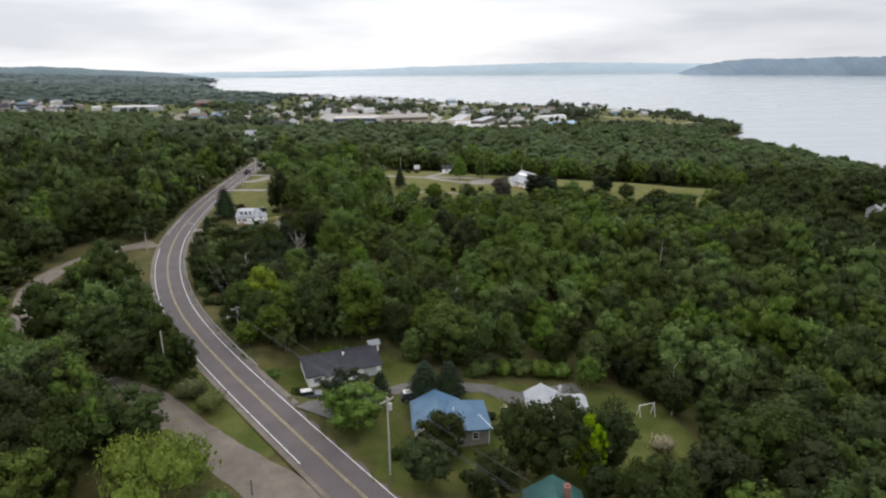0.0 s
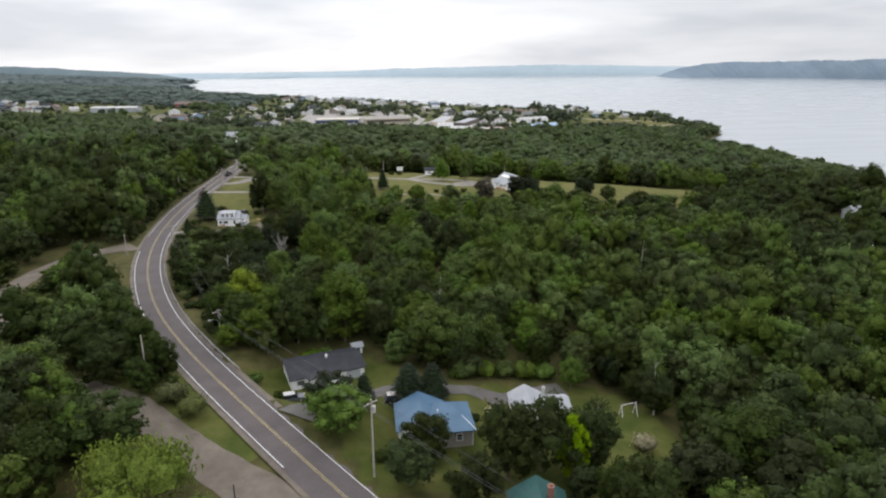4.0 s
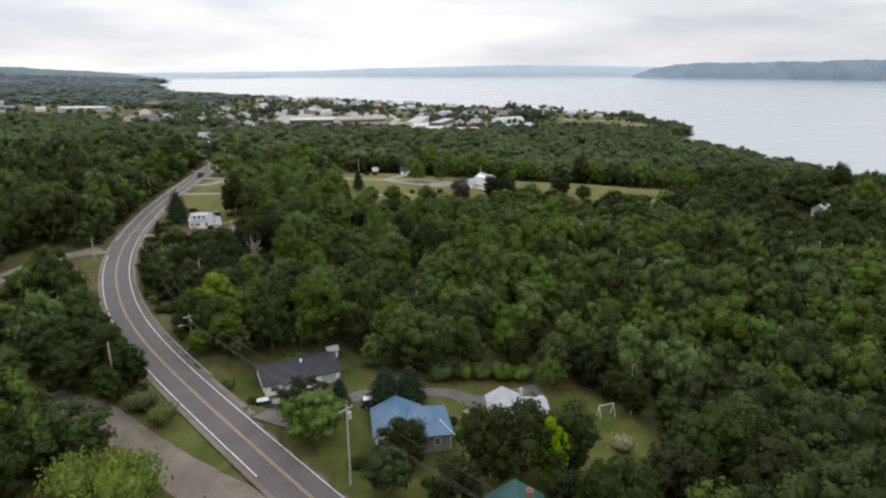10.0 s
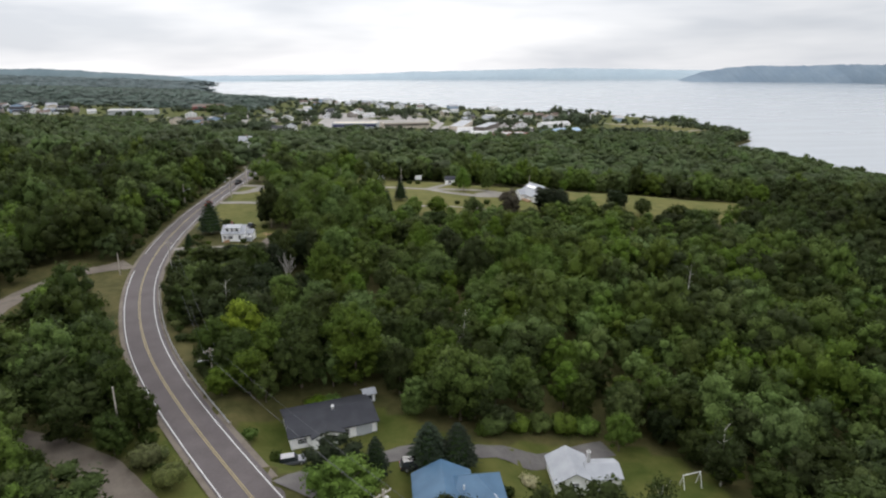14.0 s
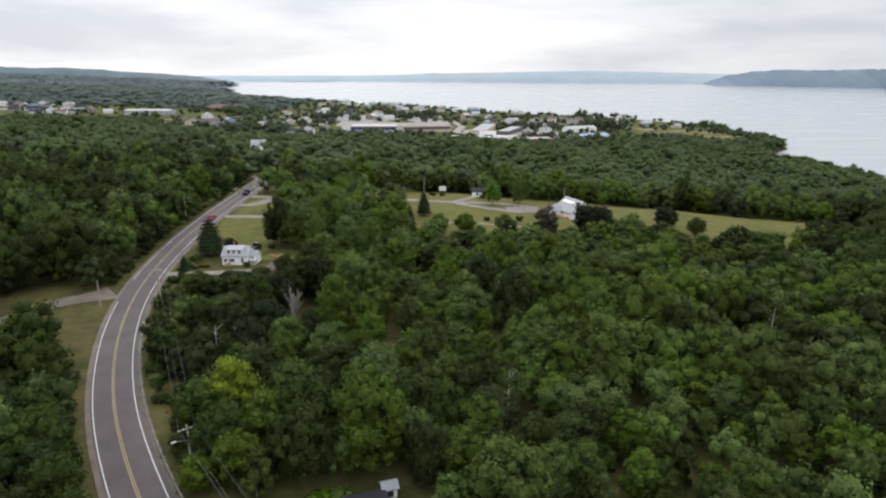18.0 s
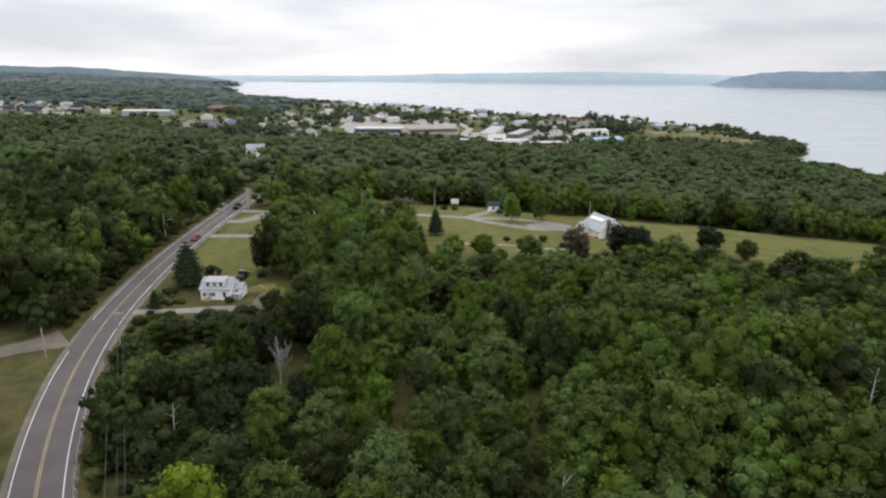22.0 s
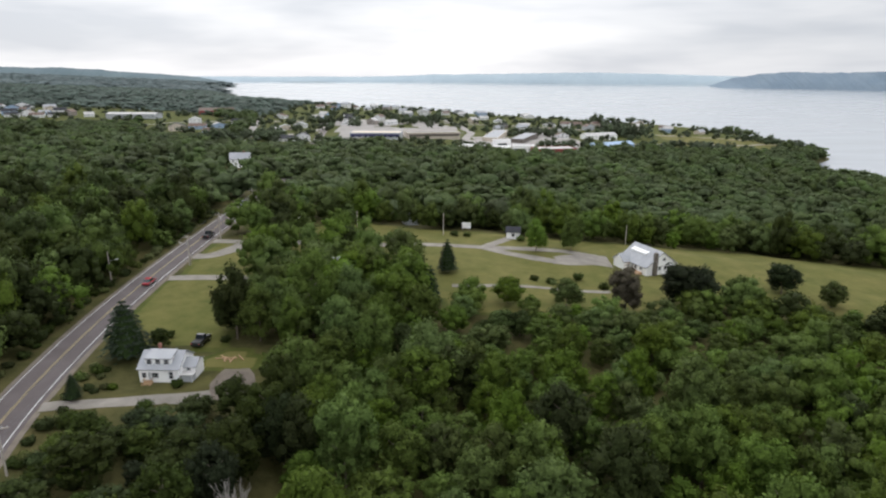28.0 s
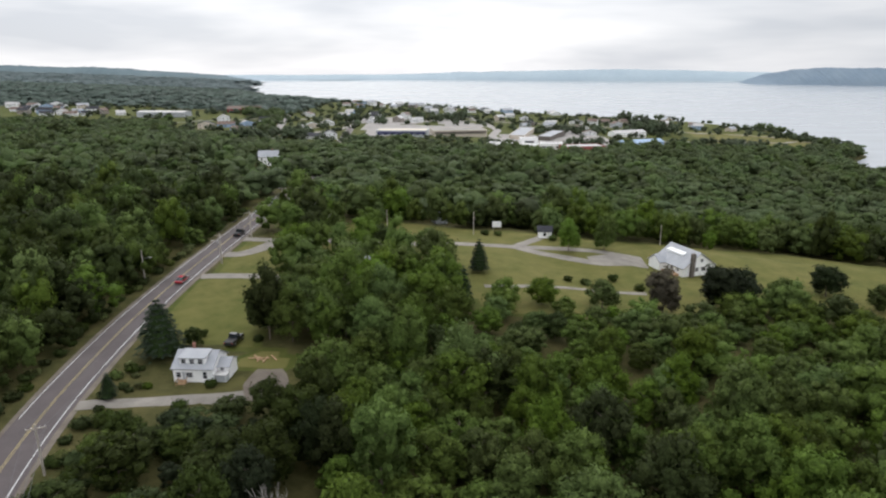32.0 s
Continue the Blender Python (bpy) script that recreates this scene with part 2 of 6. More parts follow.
# the shore, from the near coast away round the point and along the far left bank
SHORE = np.array([(330, -400), (335, 0), (338, 200), (342, 330), (358, 396), (368, 445), (366, 490), (374, 540), (354, 590), (362, 640), (394, 690), (431, 724), (446, 770), (470, 860), (479, 923), (464, 1041), (396, 1144),
                  (281, 1185), (141, 1257), (41, 1338), (-111, 1468), (-220, 1623), (-328, 1750), (-388, 1836), (-478, 2070), (-574, 2281), (-610, 2540), (-764, 2796),
                  (-890, 2950), (-900, 3250), (-843, 3614), (-980, 3780), (-1300, 4150), (-1480, 4900)], float)


COAST = np.vstack([SHORE, [(-9000, 4900), (-9000, -400)]])


def shore_distance(x, y):
    """Signed distance to the shore: positive on land."""
    x, y = np.asarray(x, float), np.asarray(y, float)
    px, py = x.reshape(-1, 1), y.reshape(-1, 1)
    out = np.empty(px.size)
    a, b = COAST, np.roll(COAST, -1, 0)
    d = b - a
    m = len(SHORE) - 1
    for k in range(0, px.size, 20000):
        u, v = px[k:k + 20000], py[k:k + 20000]
        t = ((u - a[:m, 0]) * d[:m, 0] + (v - a[:m, 1]) * d[:m, 1]) / (d[:m] ** 2).sum(1)
        t = np.minimum(np.maximum(t, 0), 1)
        best = np.sqrt(((u - a[:m, 0] - t * d[:m, 0]) ** 2 + (v - a[:m, 1] - t * d[:m, 1]) ** 2).min(1))
        cross = (a[:, 1] > v) != (b[:, 1] > v)
        land = (cross & (u < d[:, 0] * (v - a[:, 1]) / (d[:, 1] + 1e-12) + a[:, 0])).sum(1) % 2
        out[k:k + 20000] = np.where(land > 0, best, -best)
    return out.reshape(x.shape)


# levelled ground round the houses: x, y, z, inner and outer radius
PADS = [(-8, 112.5, -3.4, 8.5, 15), (9.8, 92.5, -4.3, 7, 12), (29.6, 102.6, -7.6, 6.5, 12), (-42, 213.5, 2.2, 6, 11), (66, 279.5, -0.9, 8, 15)]


def ground(x, y):
    """Height of the land."""
    x, y = np.asarray(x, float), np.asarray(y, float)
    yc = np.clip(y, 20, 897)
    rx, rz = np.interp(yc, RYS, RXS), np.interp(yc, RYS, RZS)
    d = (x - rx) * np.cos(np.arctan(np.interp(yc, RYS, SLOPE)))
    grade = np.interp(y, [60, 110, 160, 220, 300, 400, 800], [0.17, 0.17, 0.11, 0.055, 0.05, 0.05, 0.02])
    off = np.maximum(np.abs(d) - 6.0, 0)
    right = -grade * np.minimum(off, 60) - 0.035 * np.maximum(off - 60, 0)
    left = 0.03 * np.minimum(off, 150) + 0.012 * np.maximum(off - 150, 0)
    z = rz + np.where(d > 0, right, left)
    far = np.clip((y - 900) / 3800, 0, 1)
    z = z + far * np.where(d > 0, 0, 62)
    s = shore_distance(x, y)
    low = WATER_Z + np.where(s > 0, np.minimum(s * 0.35, np.interp(y, [250, 330, 760, 900], [15, 4, 5, 13]) + 0.085 * s * np.interp(y, [900, 2200], [1.0, 0.42])), s * 0.3)
    z = np.where(s > 0, np.clip(z, WATER_Z + 0.5, low), np.maximum(low, -60))
    for px, py, pz, r0, r1 in PADS:
        f = np.clip((r1 - np.hypot(x - px, y - py)) / (r1 - r0), 0, 1)
        z = z + (pz - z) * f * f * (3 - 2 * f)
    roll = 0.5 * np.sin(x * 0.061 + 1.3) * np.cos(y * 0.047) + 0.25 * np.sin(x * 0.17 + y * 0.11)
    return z + roll * np.clip((off - 4) / 12, 0, 1) * np.clip(s / 20, 0, 1)


def gz(x, y):
    return float(ground(np.array([x]), np.array([y]))[0])


def axis(stops):
    out = []
    for (a, b, step) in stops:
        out += list(np.arange(a, b, step))
    return np.array(out + [stops[-1][1]])


def inside(x, y, poly):
    x, y = np.asarray(x, float), np.asarray(y, float)
    hit = np.zeros(x.shape, bool)
    for (ax, ay), (bx, by) in zip(poly, poly[1:] + poly[:1]):
        cross = (ay > y) != (by > y)
        hit ^= cross & (x < (bx - ax) * (y - ay) / (by - ay + 1e-12) + ax)
    return hit


def road_distance(x, y):
    yc = np.clip(y, 20, 897)
    return (x - np.interp(yc, RYS, RXS)) * np.cos(np.arctan(np.interp(yc, RYS, SLOPE)))


def build_ground():
    xs = axis([(-5000, -1000, 160), (-1000, -400, 40), (-400, -160, 12), (-160, 170, 2.5), (170, 520, 9), (520, 1000, 60), (1000, 5000, 250)])
    ys = axis([(-400, 20, 30), (20, 360, 2.5), (360, 700, 8), (700, 1500, 16), (1500, 4900, 60)])
    X, Y = np.meshgrid(xs, ys)
    Z = ground(X, Y)
    rd = np.abs(road_distance(X, Y))
    Z = np.where((rd < 4.4) & (Y < 900) & (Y > 20), Z - 0.14, Z)
    V = np.stack([X, Y, Z], -1).reshape(-1, 3)
    nx, ny = len(xs), len(ys)
    i = (np.arange(ny - 1)[:, None] * nx + np.arange(nx - 1)).ravel()
    F = np.stack([i, i + 1, i + nx + 1, i + nx], -1)
    me = bpy.data.meshes.new("ground")
    me.from_pydata(V.tolist(), [], F.tolist())
    mown = np.zeros(len(V), np.float32)
    for poly, value in MOWN:
        mown[inside(V[:, 0], V[:, 1], poly)] = value
    # -1 marks far land, which gets the haze-tinted woods colour
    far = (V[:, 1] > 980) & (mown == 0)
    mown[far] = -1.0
    at = me.attributes.new("mown", "FLOAT", "POINT")
    at.data.foreach_set("value", mown)
    me.shade_smooth()
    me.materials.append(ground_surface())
    return tagged(new("ground", me), "sloping land with rough grass, mown lawns and forest floor", "ground", kind="structure")


def ground_surface():
    m = bpy.data.materials.new("land")
    m.use_nodes = True
    nt = m.node_tree
    N, L = nt.nodes.new, nt.links.new
    bs = nt.nodes["Principled BSDF"]
    geo = N("ShaderNodeNewGeometry")
    at = N("ShaderNodeAttribute")
    at.attribute_name = "mown"

    def mottled(a, b, size):
        n, r, mx = N("ShaderNodeTexNoise"), N("ShaderNodeMapRange"), N("ShaderNodeMix")
        n.inputs["Scale"].default_value, n.inputs["Detail"].default_value = 1 / size, 6
        n.inputs["Roughness"].default_value = 0.65
        r.inputs["From Min"].default_value, r.inputs["From Max"].default_value = 0.35, 0.65
        mx.data_type = "RGBA"
        mx.inputs["A"].default_value, mx.inputs["B"].default_value = (*a, 1), (*b, 1)
        L(geo.outputs["Position"], n.inputs["Vector"])
        L(n.outputs["Fac"], r.inputs["Value"])
        L(r.outputs[0], mx.inputs["Factor"])
        return mx.outputs["Result"], n

    rough, n1 = mottled((0.040, 0.043, 0.014), (0.090, 0.079, 0.031), 5.0)
    lawn, n2 = mottled((0.042, 0.058, 0.011), (0.092, 0.094, 0.026), 7.0)
    tan, n3 = mottled((0.148, 0.131, 0.046), (0.100, 0.103, 0.029), 12.0)
    edge = N("ShaderNodeMath")
    edge.operation = "ADD"
    wob = N("ShaderNodeMapRange")
    wob.inputs["To Min"].default_value, wob.inputs["To Max"].default_value = -0.35, 0.35
    L(n1.outputs["Fac"], wob.inputs["Value"])
    L(at.outputs["Fac"], edge.inputs[0])
    L(wob.outputs[0], edge.inputs[1])
    r1, r2 = N("ShaderNodeMapRange"), N("ShaderNodeMapRange")
    r1.inputs["From Min"].default_value, r1.inputs["From Max"].default_value = 0.35, 0.65
    r2.inputs["From Min"].default_value, r2.inputs["From Max"].default_value = 1.35, 1.7
    L(edge.outputs[0], r1.inputs["Value"])
    L(edge.outputs[0], r2.inputs["Value"])
    m1, m2, m0 = N("ShaderNodeMix"), N("ShaderNodeMix"), N("ShaderNodeMix")
    m1.data_type = m2.data_type = m0.data_type = "RGBA"
    # far woods: haze of distance painted into the ground as blue-grey
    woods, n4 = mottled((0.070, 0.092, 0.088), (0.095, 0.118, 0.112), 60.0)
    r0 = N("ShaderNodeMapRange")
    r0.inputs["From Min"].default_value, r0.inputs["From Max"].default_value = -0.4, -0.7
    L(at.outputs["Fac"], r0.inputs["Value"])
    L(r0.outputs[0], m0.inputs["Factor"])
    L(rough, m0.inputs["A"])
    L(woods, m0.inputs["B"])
    L(r1.outputs[0], m1.inputs["Factor"])
    L(m0.outputs["Result"], m1.inputs["A"])
    L(lawn, m1.inputs["B"])
    L(r2.outputs[0], m2.inputs["Factor"])
    L(m1.outputs["Result"], m2.inputs["A"])
    L(tan, m2.inputs["B"])
    L(m2.outputs["Result"], bs.inputs["Base Color"])
    bs.inputs["Roughness"].default_value, bs.inputs["Specular IOR Level"].default_value = 0.95, 0.1
    fine, bp = N("ShaderNodeTexNoise"), N("ShaderNodeBump")
    fine.inputs["Scale"].default_value = 3.0
    bp.inputs["Strength"].default_value, bp.inputs["Distance"].default_value = 0.5, 0.15
    L(geo.outputs["Position"], fine.inputs["Vector"])
    L(fine.outputs["Fac"], bp.inputs["Height"])
    L(bp.outputs[0], bs.inputs["Normal"])
    return m


def build_water():
    m = bpy.data.materials.new("bay_water")
    m.use_nodes = True
    nt = m.node_tree
    N, L = nt.nodes.new, nt.links.new
    bs = nt.nodes["Principled BSDF"]
    bs.inputs["Base Color"].default_value = (0.30, 0.325, 0.345, 1)
    bs.inputs["IOR"].default_value = 1.33
    geo, n, mp, bp = N("ShaderNodeNewGeometry"), N("ShaderNodeTexNoise"), N("ShaderNodeMapping"), N("ShaderNodeBump")
    mp.inputs["Scale"].default_value = (0.02, 0.09, 1)
    n.inputs["Scale"].default_value, n.inputs["Detail"].default_value = 1.0, 6
    bp.inputs["Strength"].default_value, bp.inputs["Distance"].default_value = 0.022, 1.0
    L(geo.outputs["Position"], mp.inputs["Vector"])
    L(mp.outputs[0], n.inputs["Vector"])
    L(n.outputs["Fac"], bp.inputs["Height"])
    L(bp.outputs[0], bs.inputs["Normal"])
    n2, r = N("ShaderNodeTexNoise"), N("ShaderNodeMapRange")
    mp2 = N("ShaderNodeMapping")
    mp2.inputs["Scale"].default_value = (0.0012, 0.006, 1)
    L(geo.outputs["Position"], mp2.inputs["Vector"])
    L(mp2.outputs[0], n2.inputs["Vector"])
    r.inputs["To Min"].default_value, r.inputs["To Max"].default_value = 0.12, 0.28
    L(n2.outputs["Fac"], r.inputs["Value"])
    L(r.outputs[0], bs.inputs["Roughness"])
    v = [(-3000, 200, WATER_Z), (5000, -400, WATER_Z), (5000, 4990, WATER_Z), (-3000, 4990, WATER_Z)]
    ob = mesh_ob("water", v, [(0, 1, 2, 3)], m)
    return tagged(ob, "calm pale grey water of a wide bay", "water", kind="structure")


# ---- distant shores ----
def far_ridge(name, points, depth, label, colours, seed):
    """A wooded ridge: an uneven crest over the given (x, y, height) stations, with a front slope down to the water."""
    rng = np.random.default_rng(seed)
    P = np.array(points, float)
    s = np.linspace(0, len(P) - 1, 260)
    k = np.arange(len(P))
    x, y, h = (np.interp(s, k, P[:, n]) for n in range(3))
    bumps = np.convolve(rng.normal(0, 1, 300), np.ones(12) / 12, "same")[:260] * 0.08 + rng.normal(0, 0.012, 260)
    h = h * (1 + bumps)
    verts, rows = [], 7
    for r in range(rows):
        f = r / (rows - 1)
        rise = f ** 0.75
        jit = rng.normal(0, 0.012, 260) * (0 < r < rows - 1)
        for n in range(260):
            verts.append((x[n], y[n] + depth * f, WATER_Z - 1 + (h[n] + 1) * (rise + jit[n])))
    faces = [(r * 260 + n, r * 260 + n + 1, (r + 1) * 260 + n + 1, (r + 1) * 260 + n) for r in range(rows - 1) for n in range(259)]
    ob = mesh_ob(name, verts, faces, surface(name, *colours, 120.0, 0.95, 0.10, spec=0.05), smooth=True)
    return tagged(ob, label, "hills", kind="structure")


# wooded land; the blue-grey haze of distance is painted into these colours
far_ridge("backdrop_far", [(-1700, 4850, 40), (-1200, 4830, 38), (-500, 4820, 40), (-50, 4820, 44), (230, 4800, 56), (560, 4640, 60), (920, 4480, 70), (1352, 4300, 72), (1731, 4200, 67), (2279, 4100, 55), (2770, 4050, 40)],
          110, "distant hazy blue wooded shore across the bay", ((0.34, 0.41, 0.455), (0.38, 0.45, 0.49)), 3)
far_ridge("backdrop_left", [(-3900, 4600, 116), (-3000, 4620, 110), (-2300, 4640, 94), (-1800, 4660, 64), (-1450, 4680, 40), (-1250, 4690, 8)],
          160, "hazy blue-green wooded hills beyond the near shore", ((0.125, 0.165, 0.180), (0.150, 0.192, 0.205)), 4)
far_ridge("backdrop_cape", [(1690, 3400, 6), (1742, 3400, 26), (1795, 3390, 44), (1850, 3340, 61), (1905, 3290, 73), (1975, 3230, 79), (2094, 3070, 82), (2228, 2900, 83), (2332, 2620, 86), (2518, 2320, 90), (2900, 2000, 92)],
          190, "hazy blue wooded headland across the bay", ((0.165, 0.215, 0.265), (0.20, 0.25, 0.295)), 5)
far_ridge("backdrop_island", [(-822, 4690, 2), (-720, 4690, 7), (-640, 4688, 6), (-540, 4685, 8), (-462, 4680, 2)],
          30, "low hazy wooded islet in the bay", ((0.22, 0.27, 0.29), (0.26, 0.31, 0.33)), 6)
# mown lawns (1) and dry or worn ground (2)
LOT = [(-22.8, 110.6), (-10.7, 97.6), (1.4, 77.6), (16.9, 76), (46.6, 76), (52, 95.8), (48.2, 108.6), (34.8, 112.0), (14.5, 109), (1.4, 117.4), (-12.8, 121.5)]
HOUSE_LAWN = [(-57.0, 206.0), (-58.5, 228.0), (-44.4, 229), (-28, 224), (-28, 207), (-36, 203.6)]
FIELD_1 = [(-59.0, 228), (-59.5, 249.2), (-57.0, 262), (-39.4, 262), (-35.2, 239.8), (-36.0, 224)]
FIELD_2 = [(-57, 262.2), (-55, 292), (-45.2, 294), (-38, 280), (-39, 262)]
BIG_LAWN = [(-51.0, 311.4), (-30.3, 314.5), (-4.8, 321.0), (31.9, 313), (67.4, 306), (84.6, 308.1), (108.0, 303.5), (133.0, 295.1), (180, 280), (176, 262), (150, 240), (117, 238), (100, 243),
            (83, 246), (68, 248), (52, 242), (30.9, 243), (7.5, 245), (-1.7, 268), (-26.4, 283.1), (-45.7, 287.5)]
MEADOW = [(163, 203), (166, 196), (178, 206), (190, 222), (184, 230), (172, 222)]
VERGE = [(-22, 84), (-12.5, 86), (-24, 101), (-31.5, 110), (-38, 112), (-45, 111), (-36, 104), (-28, 95)]
TOWN_OPEN = [[(-150, 660), (-190, 1000), (-150, 1380), (150, 1250), (420, 1130), (475, 900), (440, 750), (330, 705), (170, 650), (120, 595), (40, 605), (-60, 640)],
             [(-620, 900), (-640, 1110), (-460, 1110), (-290, 1040), (-200, 930), (-160, 720), (-250, 740), (-300, 880)]]
MOWN = [(LOT, 1.0), (HOUSE_LAWN, 0.34), (FIELD_1, 1.55), (FIELD_2, 1.55), (BIG_LAWN, 1.6), (MEADOW, 1.0), (VERGE, 1.0), (TOWN_OPEN[0], 1.15), (TOWN_OPEN[1], 1.1), ([(-39, 217.5), (-30, 216), (-28, 222), (-36, 223)], 2.0),
        ([(290, 740), (300, 800), (330, 935), (430, 900), (440, 770), (330, 738)], 1.9)]


def strip(name, ys, left, right, lift, material, label, category="road", kind="structure", parent=None):
    """A band that follows the main road, from one offset to another."""
    ys = np.asarray(ys, float)
    x, z = np.interp(ys, RYS, RXS), np.interp(ys, RYS, RZS)
    sl = np.interp(ys, RYS, SLOPE)
    nx, ny = 1 / np.hypot(1, sl), -sl / np.hypot(1, sl)
    verts = []
    for o in (left, right):
        verts += [(a + o * p, b + o * q, c + lift - 0.015 * abs(o)) for a, b, c, p, q in zip(x, ys, z, nx, ny)]
    n = len(ys)
    ob = mesh_ob(name, verts, [(i, n + i, n + i + 1, i + 1) for i in range(n - 1)], material, parent)
    if label:
        tagged(ob, label, category, kind=kind)
    return ob


def build_road():
    ys = np.arange(22, 880, 3.0)
    road = new("road")
    tagged(road, "two-lane grey asphalt road with yellow centre lines", "road", kind="structure")
    strip("shoulder", ys, -4.1, 4.6, 0.06, M["dirt"], "", parent=road)["label"] = "gravel shoulder"
    strip("carriageway", ys, -3.35, 3.7, 0.10, M["asphalt"], "", parent=road)
    # the edge line stops at the mouths of the two side roads
    for span, o in ((np.arange(84.5, 187.6, 2.0), -3.07), (np.arange(200.5, 880, 3.0), -3.07), (ys, 2.92)):
        strip("edge_line", span, o, o + 0.15, 0.125, M["white_line"], "", parent=road)
    for o in (-0.20, 0.07):
        strip("centre_line", ys, o, o + 0.12, 0.125, M["yellow_line"], "", parent=road)


# ---- trees ----
def leaf_cards(rng, centres, radii, count, size, up=0.35, single=False):
    """Leaf sprays laid like loose shingles over a set of lobes: arrays of vertices and faces."""
    pick = rng.choice(len(centres), count, p=radii ** 2 / (radii ** 2).sum())
    d = rng.normal(0, 1, (count, 3))
    d[:, 2] = d[:, 2] * 0.9 + up
    d /= np.linalg.norm(d, axis=1)[:, None]
    c = centres[pick] + d * (radii[pick] * (rng.normal(0.98, 0.15, count) + (rng.random(count) < 0.16) * rng.uniform(0.1, 0.38, count)))[:, None] * (1, 1, 0.92)
    n = d + rng.normal(0, 0.55, (count, 3))
    n /= np.linalg.norm(n, axis=1)[:, None]
    u = np.cross(n, rng.normal(0, 1, (count, 3)))
    u /= np.linalg.norm(u, axis=1)[:, None] + 1e-9
    v = np.cross(n, u)
    s = (size * rng.uniform(0.55, 1.35, count))[:, None]
    if single:
        pts = np.stack([c - u * s - v * s * 0.55, c + u * s - v * s * 0.5, c + v * s * 1.15 + n * s * 0.15], 1)
        faces = np.arange(count * 3).reshape(-1, 3)
    else:
        # a kite with a bent midrib
        pts = np.stack([c - u * s, c + v * s * 0.62 + n * s * 0.18, c + u * s * 1.05, c - v * s * 0.62 + n * s * 0.18], 1)
        k = np.arange(count)[:, None] * 4
        faces = np.concatenate([k + [0, 2, 1], k + [0, 3, 2]], 1).reshape(-1, 3)
    middle = np.array([0, 0, centres[:, 2].mean() * 0.85])
    dome = (c - middle) / (np.abs(c - middle).max(0) + 1e-6)
    dome /= np.linalg.norm(dome, axis=1)[:, None] + 1e-9
    soft = dome * 0.45 + d * 0.32 + n * 0.6
    NORMALS[id(faces)] = np.repeat(soft / np.linalg.norm(soft, axis=1)[:, None], 3 if single else 4, 0)
    return pts.reshape(-1, 3), faces


NORMALS = {}
SPHERES = {}


def sphere(detail):
    """Points and triangles of a round body, coarse (1) or finer (2)."""
    if detail not in SPHERES:
        bm = bmesh.new()
        bmesh.ops.create_icosphere(bm, subdivisions=detail, radius=1)
        SPHERES[detail] = np.array([v.co[:] for v in bm.verts]), np.array([[v.index for v in f.verts] for f in bm.faces])
        bm.free()
    return SPHERES[detail]


def lump(rng, centres, radii, shrink, detail=1):
    """An uneven rounded body for each lobe of a crown."""
    base, tri = sphere(detail)
    middle = np.array([0, 0, centres[:, 2].mean() * 0.85])
    reach = np.abs(centres - middle).max(0) + radii.max()
    vs, fs, ns = [], [], []
    for c, r in zip(centres, radii):
        t = rng.uniform(0, 6.28)
        turned = base @ np.array([[np.cos(t), -np.sin(t), 0], [np.sin(t), np.cos(t), 0], [0, 0, 1]]).T
        v = c + turned * r * shrink * rng.uniform(0.74, 1.18, (len(base), 1)) * (1, 1, 0.92)
        dome = (v - middle) / reach
        vs.append(v)
        ns.append(rng.normal(0, 0.28, v.shape) + turned * 0.5 + dome * 0.6)
        fs.append(tri + len(base) * len(fs))
    vs, fs, ns = np.vstack(vs), np.vstack(fs), np.vstack(ns)
    NORMALS[id(fs)] = ns / np.linalg.norm(ns, axis=1)[:, None]
    KEEP.append(fs)
    return vs, fs


KEEP = []


def crown_broad(rng, height, radius, cards, size, n=18, single=False, detail=1):
    """A broadleaf crown: many round clumps set over an uneven dome, tight above and ragged below."""
    k = (np.arange(n) + 0.5) / n
    up = np.clip(1 - 1.9 * k + rng.uniform(-0.10, 0.10, n), -0.95, 1)
    a = np.arange(n) * 2.4 + rng.uniform(-0.45, 0.45, n)
    out = np.where(up < 0, np.maximum(np.sqrt(1 - up ** 2), 0.72), np.sqrt(1 - up ** 2)) * rng.uniform(0.46, 0.90, n)
    sx, sy, lean = rng.uniform(0.84, 1.16), rng.uniform(0.84, 1.16), rng.uniform(-0.12, 0.12, 2) * radius
    centres = np.stack([np.cos(a) * out * radius * sx + lean[0] * up, np.sin(a) * out * radius * sy + lean[1] * up, height * (0.52 + 0.38 * up * rng.uniform(0.78, 1.12, n))], 1)
    radii = radius * rng.uniform(0.15, 0.44, n) * (20 / n) ** 0.42
    lv, lf = leaf_cards(rng, centres, radii, cards, size, single=single)
    KEEP.append(lf)
    cv, cf = lump(rng, np.vstack([centres, [(0, 0, height * 0.52)]]), np.r_[radii, radius * 0.62], 0.82, detail)
    return lv, lf, cv, cf


